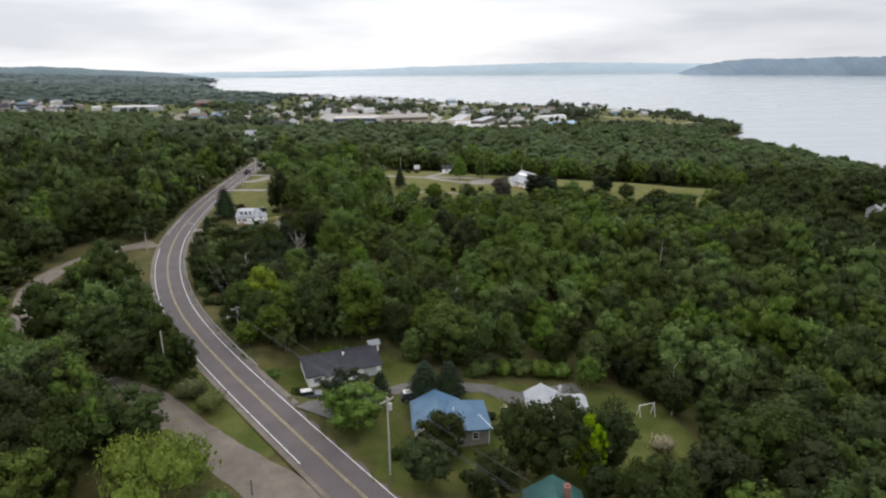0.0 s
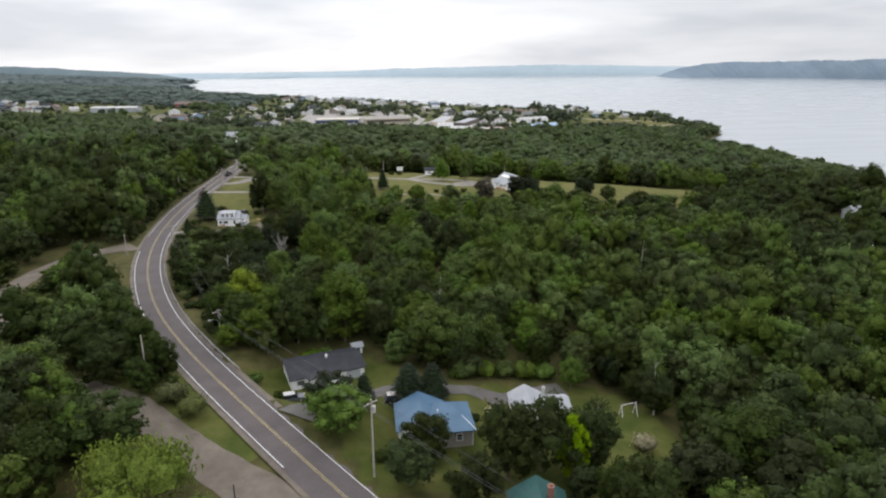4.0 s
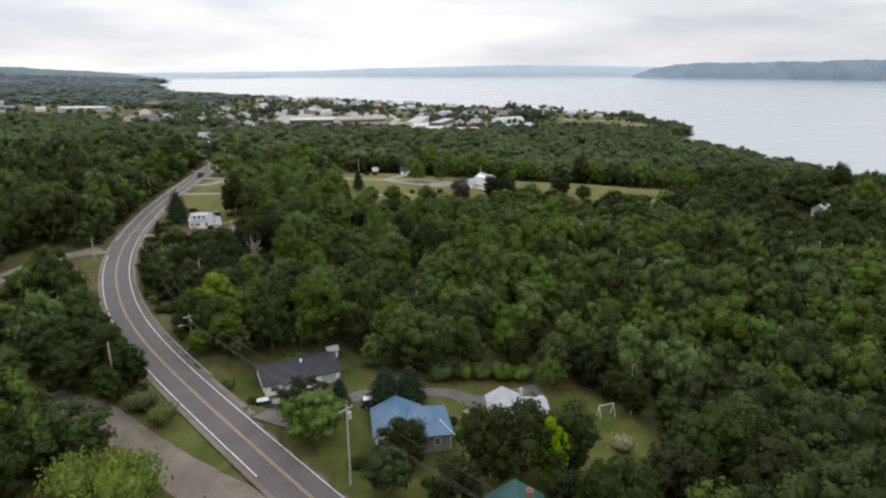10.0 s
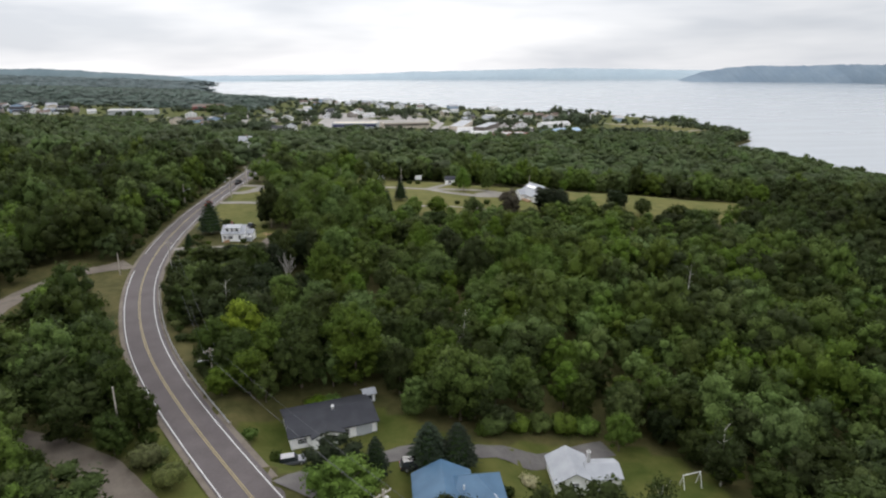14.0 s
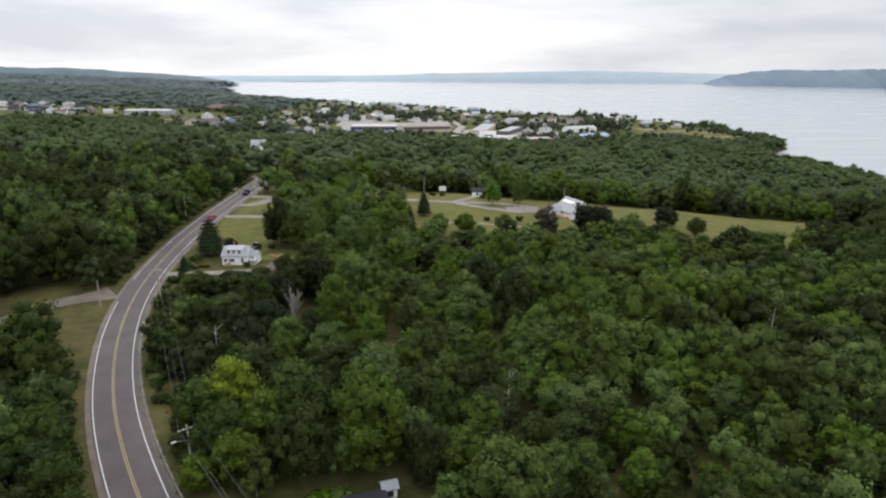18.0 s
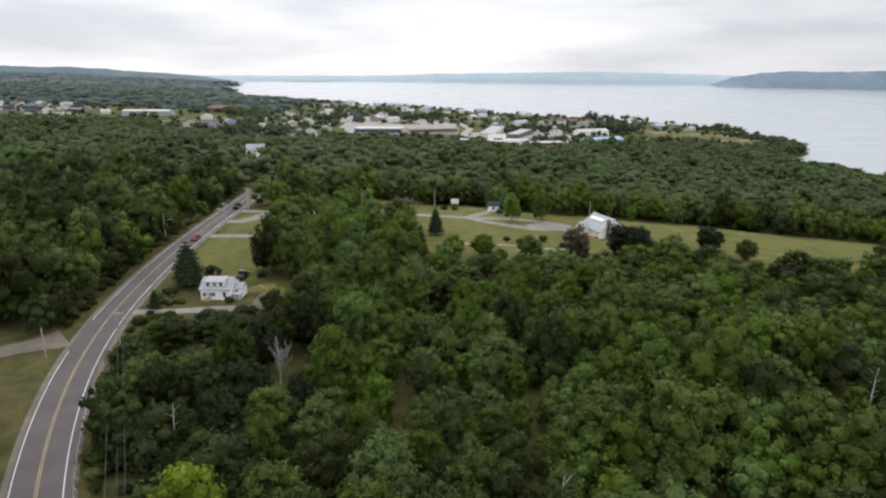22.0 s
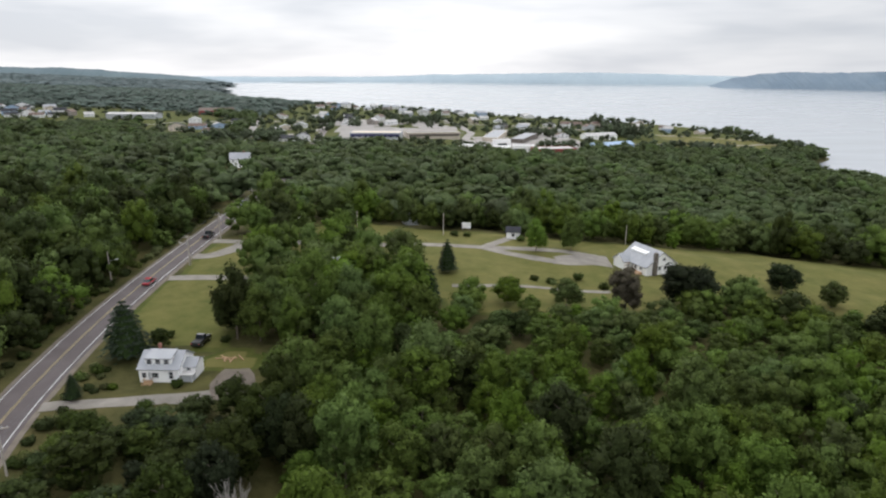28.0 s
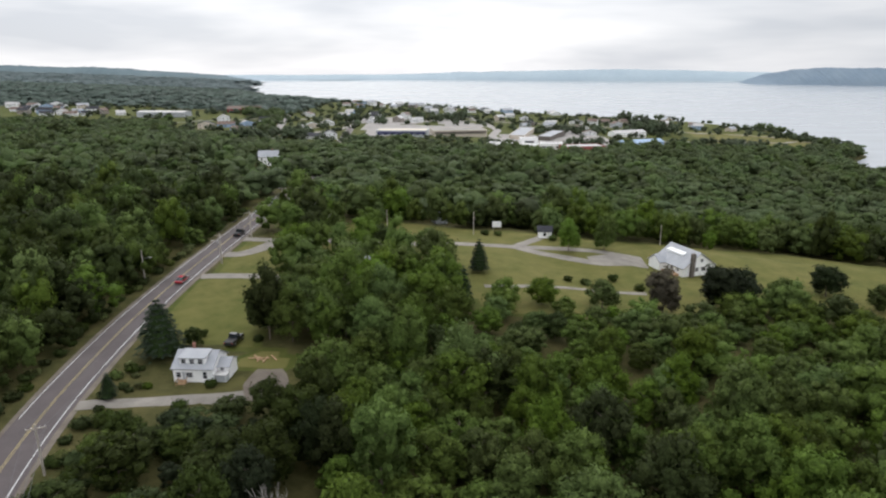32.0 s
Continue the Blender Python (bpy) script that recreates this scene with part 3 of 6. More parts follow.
def crown_conifer(rng, height, radius, cards, size):
    """A spire of drooping whorls."""
    h = rng.uniform(0.08, 1.0, cards) ** 0.8
    tier = np.round(h * 11) / 11
    h = np.clip(0.75 * tier + 0.25 * h, 0.06, 1)
    a = rng.uniform(0, 2 * np.pi, cards)
    r = radius * (1.02 - h) ** 0.62 * rng.uniform(0.35, 1.08, cards)
    c = np.stack([np.cos(a) * r, np.sin(a) * r, h * height - 0.18 * r], 1)
    out = np.stack([np.cos(a), np.sin(a), -0.28 + 0 * a], 1)
    side = np.stack([-np.sin(a), np.cos(a), 0 * a], 1)
    up = np.array([0, 0, 1.0])
    s = (size * rng.uniform(0.7, 1.4, cards) * (1.15 - 0.6 * h))[:, None]
    tilt = rng.normal(0, 0.3, (cards, 1))
    pts = np.stack([c - out * s, c + side * s * 0.5 + up * s * (0.15 + tilt), c + out * s * 1.1, c - side * s * 0.5 + up * s * (0.15 - tilt)], 1)
    k = np.arange(cards)[:, None] * 4
    faces = np.concatenate([k + [0, 1, 2], k + [0, 2, 3]], 1).reshape(-1, 3)
    seg = 9
    cv = [(0, 0, height * 0.97)]
    for t in (0.12, 0.4, 0.7):
        for q in range(seg):
            rr = radius * 0.80 * (1 - t) ** 0.7 * rng.uniform(0.8, 1.1)
            cv.append((math.cos(q * 2 * math.pi / seg) * rr, math.sin(q * 2 * math.pi / seg) * rr, t * height))
    cf = [(0, 1 + 2 * seg + q, 1 + 2 * seg + (q + 1) % seg) for q in range(seg)]
    for lv in range(2):
        for q in range(seg):
            A, B = 1 + lv * seg + q, 1 + lv * seg + (q + 1) % seg
            cf += [(A, B, B + seg), (A, B + seg, A + seg)]
    return pts.reshape(-1, 3), faces, np.array(cv), np.array(cf)


def crown_mesh(name, lv, lf, cv, cf, leaf, inner):
    me = bpy.data.meshes.new(name)
    me.from_pydata(np.vstack([lv, cv]).tolist(), [], np.vstack([lf, cf + len(lv)]).tolist())
    me.materials.append(leaf)
    me.materials.append(inner)
    me.polygons.foreach_set("material_index", np.r_[np.zeros(len(lf), int), np.ones(len(cf), int)])
    if id(lf) in NORMALS and id(cf) in NORMALS:
        me.normals_split_custom_set_from_vertices(np.vstack([NORMALS[id(lf)], NORMALS[id(cf)]]).tolist())
    return me


def limb(bm, a, b, ra, rb, seg=6):
    """A tapered round limb from a to b."""
    a, b = Vector(a), Vector(b)
    d = (b - a).normalized()
    u = d.orthogonal().normalized()
    w = d.cross(u)
    ring = []
    for p, r in ((a, ra), (b, rb)):
        ring.append([bm.verts.new(p + (u * math.cos(q * 2 * math.pi / seg) + w * math.sin(q * 2 * math.pi / seg)) * r) for q in range(seg)])
    for q in range(seg):
        bm.faces.new((ring[0][q], ring[0][(q + 1) % seg], ring[1][(q + 1) % seg], ring[1][q]))
    bm.faces.new(ring[1])


def trunk_mesh(name, rng, height, thick, material, limbs=7):
    bm = bmesh.new()
    p, top = Vector((0, 0, -0.6)), height * 0.72
    bend = [Vector((rng.uniform(-.25, .25), rng.uniform(-.25, .25), 0)) for _ in range(3)]
    stops = [p, Vector((0, 0, top * 0.4)) + bend[0], Vector((0, 0, top * 0.75)) + bend[1], Vector((0, 0, top)) + bend[2]]
    for n in range(3):
        limb(bm, stops[n], stops[n + 1], thick * (1 - 0.27 * n), thick * (0.73 - 0.27 * n))
    for n in range(limbs):
        s = stops[1].lerp(stops[3], n / limbs)
        an, ln = n * 2.4 + rng.uniform(-.3, .3), height * rng.uniform(0.16, 0.28)
        limb(bm, s, s + Vector((math.cos(an) * ln, math.sin(an) * ln, ln * 0.75)), thick * 0.38, thick * 0.1, 5)
    me = bpy.data.meshes.new(name)
    bm.to_mesh(me)
    bm.free()
    me.materials.append(material)
    me.shade_smooth()
    return me


def forest_blob(name, points, templates, leaf, label, seed, level=0.0):
    """Many trees joined into one: points are x, y, z, height, width factor, template index."""
    rng = np.random.default_rng(seed)
    V, T, MI, base, NO, TI = [], [], [], 0, [], []
    for (x, y, z, h, w, k) in points:
        lv, lf, cv, cf = templates[int(k)]
        a = rng.uniform(0, 2 * np.pi)
        R = np.array([[np.cos(a), -np.sin(a), 0], [np.sin(a), np.cos(a), 0], [0, 0, 1]])
        v = np.vstack([lv, cv]) * (w, w, h) @ R.T + (x, y, z)
        V.append(v)
        NO.append(np.vstack([NORMALS[id(lf)], NORMALS[id(cf)]]) @ R.T * (1 - level) + (0, 0, level))
        T.append(np.vstack([lf, cf + len(lv)]) + base)
        MI.append(np.r_[np.zeros(len(lf), np.int32), np.ones(len(cf), np.int32)])
        base += len(v)
        TI.append(np.full(len(v), rng.uniform(0, 1), np.float32))
    V, T, MI = np.vstack(V).astype(np.float32), np.vstack(T).astype(np.int32), np.concatenate(MI)
    me = bpy.data.meshes.new(name)
    me.vertices.add(len(V))
    me.vertices.foreach_set("co", V.ravel())
    me.loops.add(T.size)
    me.loops.foreach_set("vertex_index", T.ravel())
    me.polygons.add(len(T))
    me.polygons.foreach_set("loop_start", np.arange(0, T.size, 3, dtype=np.int32))
    me.materials.append(leaf)
    me.materials.append(leaf)
    me.polygons.foreach_set("material_index", MI)
    me.update(calc_edges=True)
    me.attributes.new("tint", "FLOAT", "POINT").data.foreach_set("value", np.concatenate(TI))
    me.normals_split_custom_set_from_vertices(np.vstack(NO).astype(np.float32))
    return tagged(new(name, me), label, "woodland", kind="stuff")


# ---- ribbons: drives and side roads laid on the land ----
def resample(pts, step=2.0):
    P = np.array(pts, float)
    d = np.r_[0, np.cumsum(np.hypot(*np.diff(P[:, :2], axis=0).T))]
    t = np.linspace(0, d[-1], max(2, int(d[-1] / step) + 1))
    out = np.stack([np.interp(t, d, P[:, k]) for k in range(P.shape[1])], 1)
    if len(out) > 8:
        for _ in range(2):
            out[1:-1] = (out[:-2] + 2 * out[1:-1] + out[2:]) / 4
    return out


RIBBONS = []


def ribbon(name, pts, width, material, label, category="driveway", lift=0.07):
    P = resample(pts)
    RIBBONS.append((P[:, :2], width / 2))
    T = np.gradient(P[:, :2], axis=0)
    T /= np.linalg.norm(T, axis=1)[:, None]
    cols = 5
    verts = []
    rng = np.random.default_rng(len(RIBBONS))
    for p, t in zip(P, T):
        w = (p[2] if P.shape[1] > 2 else width) * rng.uniform(0.94, 1.06)
        for c in range(cols):
            o = (c / (cols - 1) - 0.5) * w
            x, y = p[0] + t[1] * o, p[1] - t[0] * o
            verts.append((x, y, gz(x, y) + lift - 0.03 * (abs(c - 2) == 2)))
    faces = [(r * cols + c, r * cols + c + 1, (r + 1) * cols + c + 1, (r + 1) * cols + c) for r in range(len(P) - 1) for c in range(cols - 1)]
    return tagged(mesh_ob(name, verts, faces, material), label, category, kind="structure")


build_ground()
build_water()
build_road()
ribbon("driveway_1", [(-58.2, 203.5), (-52.6, 204.5), (-39.3, 205.5), (-35, 206.8), (-31.5, 209.5), (-31.5, 213)], 2.7, M["gravel"], "pale gravel driveway beside a white cottage")
ribbon("parking_pad", [(-31.6, 206.5, 4), (-31.4, 209, 7), (-31.4, 213, 7), (-32, 216.5, 4)], 7, M["dirt"], "grey gravel parking pad beside a white cottage", lift=0.12)
ribbon("driveway_2", [(-58.3, 260.6), (-39.1, 263.6), (-29.9, 265.9), (-18, 268)], 3.4, M["gravel"], "pale gravel driveway into trees")
ribbon("driveway_3", [(-56.6, 292.4), (-46.9, 292.6), (-27.7, 293.5), (-4.7, 294.3), (20.7, 295.5), (28.1, 289.0), (42.8, 280.7), (56.0, 281.6)], 3.8, M["gravel"], "long pale gravel driveway across a lawn")
ribbon("driveway_4", [(-57.6, 278), (-54.9, 276.8), (-50.8, 282), (-47.5, 291.0)], 4.2, M["gravel"], "short gravel turn-off by the road")
ribbon("driveway_5", [(20.7, 295.5), (29.0, 294.2), (45.5, 291.4), (54, 288)], 3.4, M["gravel"], "gravel loop in front of a white house")
ribbon("parking_pad_2", [(41, 283.5, 5), (49, 285, 8.5), (57, 284.5, 8.5)], 8, M["gravel"], "wide gravel forecourt beside a white bungalow", lift=0.11)
ribbon("driveway_6", [(22.5, 296.3), (31.8, 305.3)], 3.2, M["gravel"], "gravel spur to a small shed")
ribbon("track_1", [(9.3, 260.4), (29.0, 260.4), (48.9, 259.6)], 1.8, M["gravel"], "worn track over grass", "track")
ribbon("driveway_7", [(-10.5, 94.4, 8), (-9.2, 96.2, 7), (-7.6, 98.8, 5), (-5.0, 102.0, 4.2), (2.1, 105, 3.8), (14.2, 106, 3.6), (25.7, 107.5, 3.6), (37.0, 110.4, 4.5)], 4, M["worn_asphalt"], "grey driveway behind a blue-roofed house", lift=0.12)
ribbon("side_road_1", [(-1, 60, 6.5), (-13.5, 77.5, 7.5), (-23.5, 86.5, 5.8), (-29.5, 92.6, 5.6), (-37.5, 101.5, 5.2), (-48, 108, 5), (-60, 112, 4.5)], 8, M["dirt"], "worn gravel side road joining the main road", "road")
ribbon("side_road_2", [(-66.2, 191.8, 9), (-68.5, 189.8, 6), (-74.2, 186.3, 5), (-80, 180, 5), (-83, 171.4, 5), (-83, 160, 5), (-81.3, 151.6, 5), (-75.0, 137.7, 5), (-72, 128, 5)], 5, M["dirt"], "pale gravel side road curving into woods", "road")


# ---- woods ----
def near_ribbon(x, y, extra):
    hit = np.zeros(x.shape, bool)
    for P, w in RIBBONS:
        for px, py in P[::2]:
            hit |= (x - px) ** 2 + (y - py) ** 2 < (w + extra) ** 2
    return hit


BUILT = [(-51, 201, 3.4), (-46, 201.6, 3.4), (-41, 202.2, 3.4), (3.4, 244, 5.6), (-90, 438, 13), (-93, 458, 14), (-36, 211, 8.0), (-31.5, 211, 10.2), (-8, 114, 11), (10.5, 93, 9), (29.5, 102.5, 8), (21.4, 70.7, 8), (-41, 214, 8), (65.5, 279, 11), (32, 305, 5), (18.6, 318, 5), (-39.5, 323, 7), (-94, 474, 18), (-92, 452, 12), (-22, 263, 6), (0, 331, 5), (-22.9, 172.5, 6.5), (-25.4, 136.5, 4.5), (-2, 121, 3.5), (155, 178, 4.5), (190, 220, 4.5)]
WILLOW_YARD = [(-40, 56), (-8, 56), (-16, 80), (-24, 84), (-41, 84)]
JUNCTION = [(-58, 158), (-63, 158), (-70, 170), (-84, 174), (-84, 186), (-72, 194), (-64, 196)]
CLEARINGS = [JUNCTION, WILLOW_YARD, LOT, HOUSE_LAWN, FIELD_1, FIELD_2, BIG_LAWN, MEADOW, VERGE]


def open_land(x, y, margin=2.5):
    rd = road_distance(x, y)
    hit = (rd > np.where(y < 168, -7.6, -6.8)) & (rd < np.where(y > 168, 9.4, 7.6)) & (y < 420)
    hit |= near_ribbon(x, y, 2.0)
    for poly in CLEARINGS + TOWN_OPEN:
        hit |= inside(x, y, poly)
    for bx, by, r in BUILT:
        hit |= (x - bx) ** 2 + (y - by) ** 2 < r * r
    return hit | (shore_distance(x, y) < 6)


# belts of low growth: polygon and height factor
LOW = [([(-600, 780), (-300, 760), (-300, 940), (-600, 960)], 0.42), ([(295, 340), (385, 340), (385, 720), (330, 720), (295, 600)], 0.68), ([(-112, 438), (-70, 438), (-76, 476), (-112, 476)], 0.1), ([(-340, 600), (-64, 555), (-64, 660), (-340, 900)], 0.5), ([(-40, 226), (4, 226), (4, 262), (-6, 288), (-42, 288), (-37, 262)], 1.12), ([(-110, 400), (-68, 400), (-70, 470), (-110, 470)], 0.3), ([(-92, 108), (-64, 108), (-62, 138), (-92, 138)], 0.68), ([(-92, 112), (-64, 112), (-66, 140), (-74, 166), (-66, 176), (-60, 176), (-62, 190), (-80, 186), (-90, 168)], 0.4), ([(-56, 170), (-63, 203.5), (-37, 204), (-30, 204), (-26, 190), (-32, 170)], 0.5), ([(16, 110), (40, 112), (40, 119), (18, 118)], 0.3),
       ([(-2, 222), (30, 206), (125, 206), (125, 246), (-2, 262)], 0.62), 
       ([(-25, 104), (-22, 118), (-34, 140), (-48, 172), (-54, 186), (-48, 186), (-36, 152), (-22, 122)], 0.62), ([(40, 70), (54, 70), (58, 112), (48, 112)], 0.75)]


def growth(x, y):
    f = np.ones(x.shape)
    for poly, v in LOW[::-1]:
        f = np.where(inside(x, y, poly), v, f)
    return f * np.where(road_distance(x, y) < -8, 1.12, 1.0)


def scatter(x0, x1, y0, y1, step, seed):
    rng = np.random.default_rng(seed)
    X, Y = np.meshgrid(np.arange(x0, x1, step), np.arange(y0, y1, step * 0.9))
    X = X + (np.arange(len(Y)) % 2)[:, None] * step / 2
    x, y = (X + rng.uniform(-.4, .4, X.shape) * step).ravel(), (Y + rng.uniform(-.4, .4, Y.shape) * step).ravel()
    seen = (x > -0.82 * (y - 5) - 18) & (x < 0.98 * (y - 5) + 18)
    ok = seen & ~open_land(x, y)
    x, y = x[ok], y[ok]
    return x, y, ground(x, y), rng


def place_tree(name, x, y, z, h, w, crown, trunk, turn, label, group=""):
    root = new(name)
    root.location, root.rotation_euler, root.scale = (x, y, z), (0, 0, turn), (w, w, h)
    for part_name, me in (("trunk", trunk), ("crown", crown)):
        new(part_name, me).parent = root
    return tagged(root, label, "tree", group)


TREE_RNG = np.random.default_rng(11)
NEAR = [crown_broad(TREE_RNG, 10, 4.3, 2900, 0.20, 46, True) for _ in range(8)]
CONIFER = [crown_conifer(TREE_RNG, 12, 3.0, 1700, 0.32) for _ in range(3)]
CROWNS = [crown_mesh("crown", *t, M["leaf"], M["leaf"]) for t in NEAR]
DARK_CROWNS = [crown_mesh("crown", *t, M["leaf_dark"], M["leaf_dark"]) for t in NEAR[:4]]
BRIGHT_CROWNS = [crown_mesh("crown", *t, M["leaf_bright"], M["leaf_bright"]) for t in NEAR[4:6]]
SPIRES = [crown_mesh("crown", *t, M["needle"], M["leaf_inner"]) for t in CONIFER]
TRUNKS = [trunk_mesh("trunk", TREE_RNG, 10, 0.2, M["bark"]) for _ in range(3)]
STEMS = [trunk_mesh("trunk", TREE_RNG, 12, 0.22, M["bark"], 0)]


M["leaf_deep"] = leaf_surface("leaf_deep", (0.022, 0.031, 0.012), (0.032, 0.043, 0.016))
DEEP_CROWNS = [crown_mesh("crown", *t, M["leaf_deep"], M["leaf_deep"]) for t in NEAR[:3]]


# stands of darker trees
STANDS = [[(-58, 138), (-24, 138), (-16, 170), (-22, 206), (-62, 204)], [(58, 185), (115, 195), (115, 242), (58, 238)], [(125, 150), (340, 190), (340, 335), (185, 300), (130, 235)], [(38, 60), (120, 60), (100, 128), (48, 122)]]


def build_woods():
    rng = np.random.default_rng(12)
    mid = [crown_broad(rng, 10, 4.4, 640, 0.28, 19, True) for _ in range(9)]
    far = [crown_broad(rng, 10, 4.8, 70, 0.42, 10, True) for _ in range(6)]
    x, y, z, r = scatter(-290, 345, 58, 335, 6.1, 21)
    f = growth(x, y)
    stand = 1 + 0.14 * np.sin(x * 0.083 + 2 * np.sin(y * 0.03)) * np.cos(y * 0.071 + 0.6) + 0.1 * np.sin(x * 0.21 + y * 0.13)
    h = (r.uniform(0.55, 1.02, len(x)) + 0.36 * (r.random(len(x)) < 0.22)) * f * stand * 1.08
    w = np.clip(h / np.maximum(f, 0.1), 0.70, 1.25) * r.uniform(0.72, 1.10, len(x)) * (0.62 + 0.38 * f)
    stand_dark = np.zeros(len(x), bool)
    for poly in STANDS:
        stand_dark |= inside(x, y, poly)
    close = np.argsort(np.minimum(np.hypot(x * 0.9, y - 100), np.hypot(x * 0.9, y - 192)))[:295]
    mask = np.zeros(len(x), bool)
    mask[close] = True
    for n in close:
        k = int(r.integers(0, 100))
        dark = k >= (12 if stand_dark[n] else 22 if x[n] < -24 else 15 if x[n] > 34 and y[n] < 140 else 44 if y[n] < 152 else 90)
        place_tree("broadleaf_tree", x[n], y[n], z[n] - 0.1, h[n], w[n], (DEEP_CROWNS[k % 3] if stand_dark[n] and k % 2 else DARK_CROWNS[k % 4]) if dark else CROWNS[k % 8], TRUNKS[k % 3], r.uniform(0, 6.28),
                   "dark green broadleaf tree in dense woodland" if dark else "leafy green broadleaf tree in dense woodland", "woodland trees")
    west = road_distance(x, y) < 0
    shade = np.sin(x * 0.045 + 1.0) * np.cos(y * 0.06) + r.normal(0, 0.4, len(x)) + 0.85 * stand_dark + 0.7 * ((x > 34) & (y < 140) | (x > 95)) > 0.98
    for name, pick, leaf, label in (("woodland", np.where(west, r.random(len(x)) < 0.36, ~shade), "leaf", "dense green broadleaf woodland covering the slope"), ("dark_woodland", None, "leaf_dark", "dense dark green woodland beside the road")):
        light = pick if pick is not None else ~light
        rest = [(x[n], y[n], z[n] - 0.3, h[n], w[n], r.integers(0, 9)) for n in np.flatnonzero(~mask & light)]
        forest_blob(name, rest, mid, M[leaf], label, 31)
    x, y, z, r = scatter(-900, 480, 335, 1000, 10.2, 22)
    f = growth(x, y) * (1 + 0.16 * np.sin(x * 0.05 + 1) * np.cos(y * 0.043))
    rest = [(a, b, c - 0.5, g * (r.uniform(0.55, 1.0) + 0.4 * (r.random() < 0.25)), r.uniform(0.95, 1.9), r.integers(0, 6)) for a, b, c, g in zip(x, y, z, f)]
    forest_blob("far_woodland", rest, far, M["leaf_mid"], "far green woodland between the houses and the town", 32, 0.42)
    far = [crown_broad(rng, 10, 4.8, 12, 0.5, 4, True) for _ in range(6)]
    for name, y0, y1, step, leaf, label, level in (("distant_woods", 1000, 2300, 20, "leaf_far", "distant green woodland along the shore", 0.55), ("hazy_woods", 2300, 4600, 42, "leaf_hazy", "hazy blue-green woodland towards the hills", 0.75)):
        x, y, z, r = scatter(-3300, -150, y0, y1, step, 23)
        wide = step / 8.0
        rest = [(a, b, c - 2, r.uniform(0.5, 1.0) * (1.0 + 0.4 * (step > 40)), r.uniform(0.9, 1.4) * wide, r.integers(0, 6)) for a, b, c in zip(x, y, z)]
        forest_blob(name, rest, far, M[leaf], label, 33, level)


M["leaf_mid"] = leaf_surface("leaf_mid", (0.056, 0.078, 0.026), (0.077, 0.102, 0.035))
M["leaf_willow"] = leaf_surface("leaf_willow", (0.165, 0.232, 0.016), (0.225, 0.300, 0.026))
# town, hazy and far leaves: haze of distance mixed into the leaf colour
M["leaf_town"] = leaf_surface("leaf_town", (0.066, 0.084, 0.048), (0.090, 0.110, 0.062))
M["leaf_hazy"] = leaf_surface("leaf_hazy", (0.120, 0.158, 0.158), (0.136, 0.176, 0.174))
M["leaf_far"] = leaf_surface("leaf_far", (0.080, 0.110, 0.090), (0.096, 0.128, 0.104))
build_woods()

# ---- single trees ----
M["leaf_brown"] = leaf_surface("leaf_brown", (0.085, 0.074, 0.050), (0.115, 0.100, 0.068))
YELLOW_CROWNS = [crown_mesh("crown", *NEAR[5], M["leaf_willow"], M["leaf_willow"])]
BROWN_CROWNS = [crown_mesh("crown", *t, M["leaf_brown"], M["leaf_brown"]) for t in NEAR[2:4]]
def tree_at(kind, x, y, h, w, label, crown=None, name="broadleaf_tree"):
    r = TREE_RNG
    if kind == "spruce":
        return place_tree("spruce_tree", x, y, gz(x, y) - 0.1, h / 12, w / 3.0, SPIRES[int(r.integers(0, 3))], STEMS[0], r.uniform(0, 6), label)
    pool = {"green": CROWNS, "dark": DARK_CROWNS, "brown": BROWN_CROWNS, "deep": DEEP_CROWNS, "yellow": YELLOW_CROWNS, "bright": BRIGHT_CROWNS}[kind]
    return place_tree(name, x, y, gz(x, y) - 0.1, h / 10, w / 4.2, pool[int(r.integers(0, len(pool)))], TRUNKS[0], r.uniform(0, 6), label)


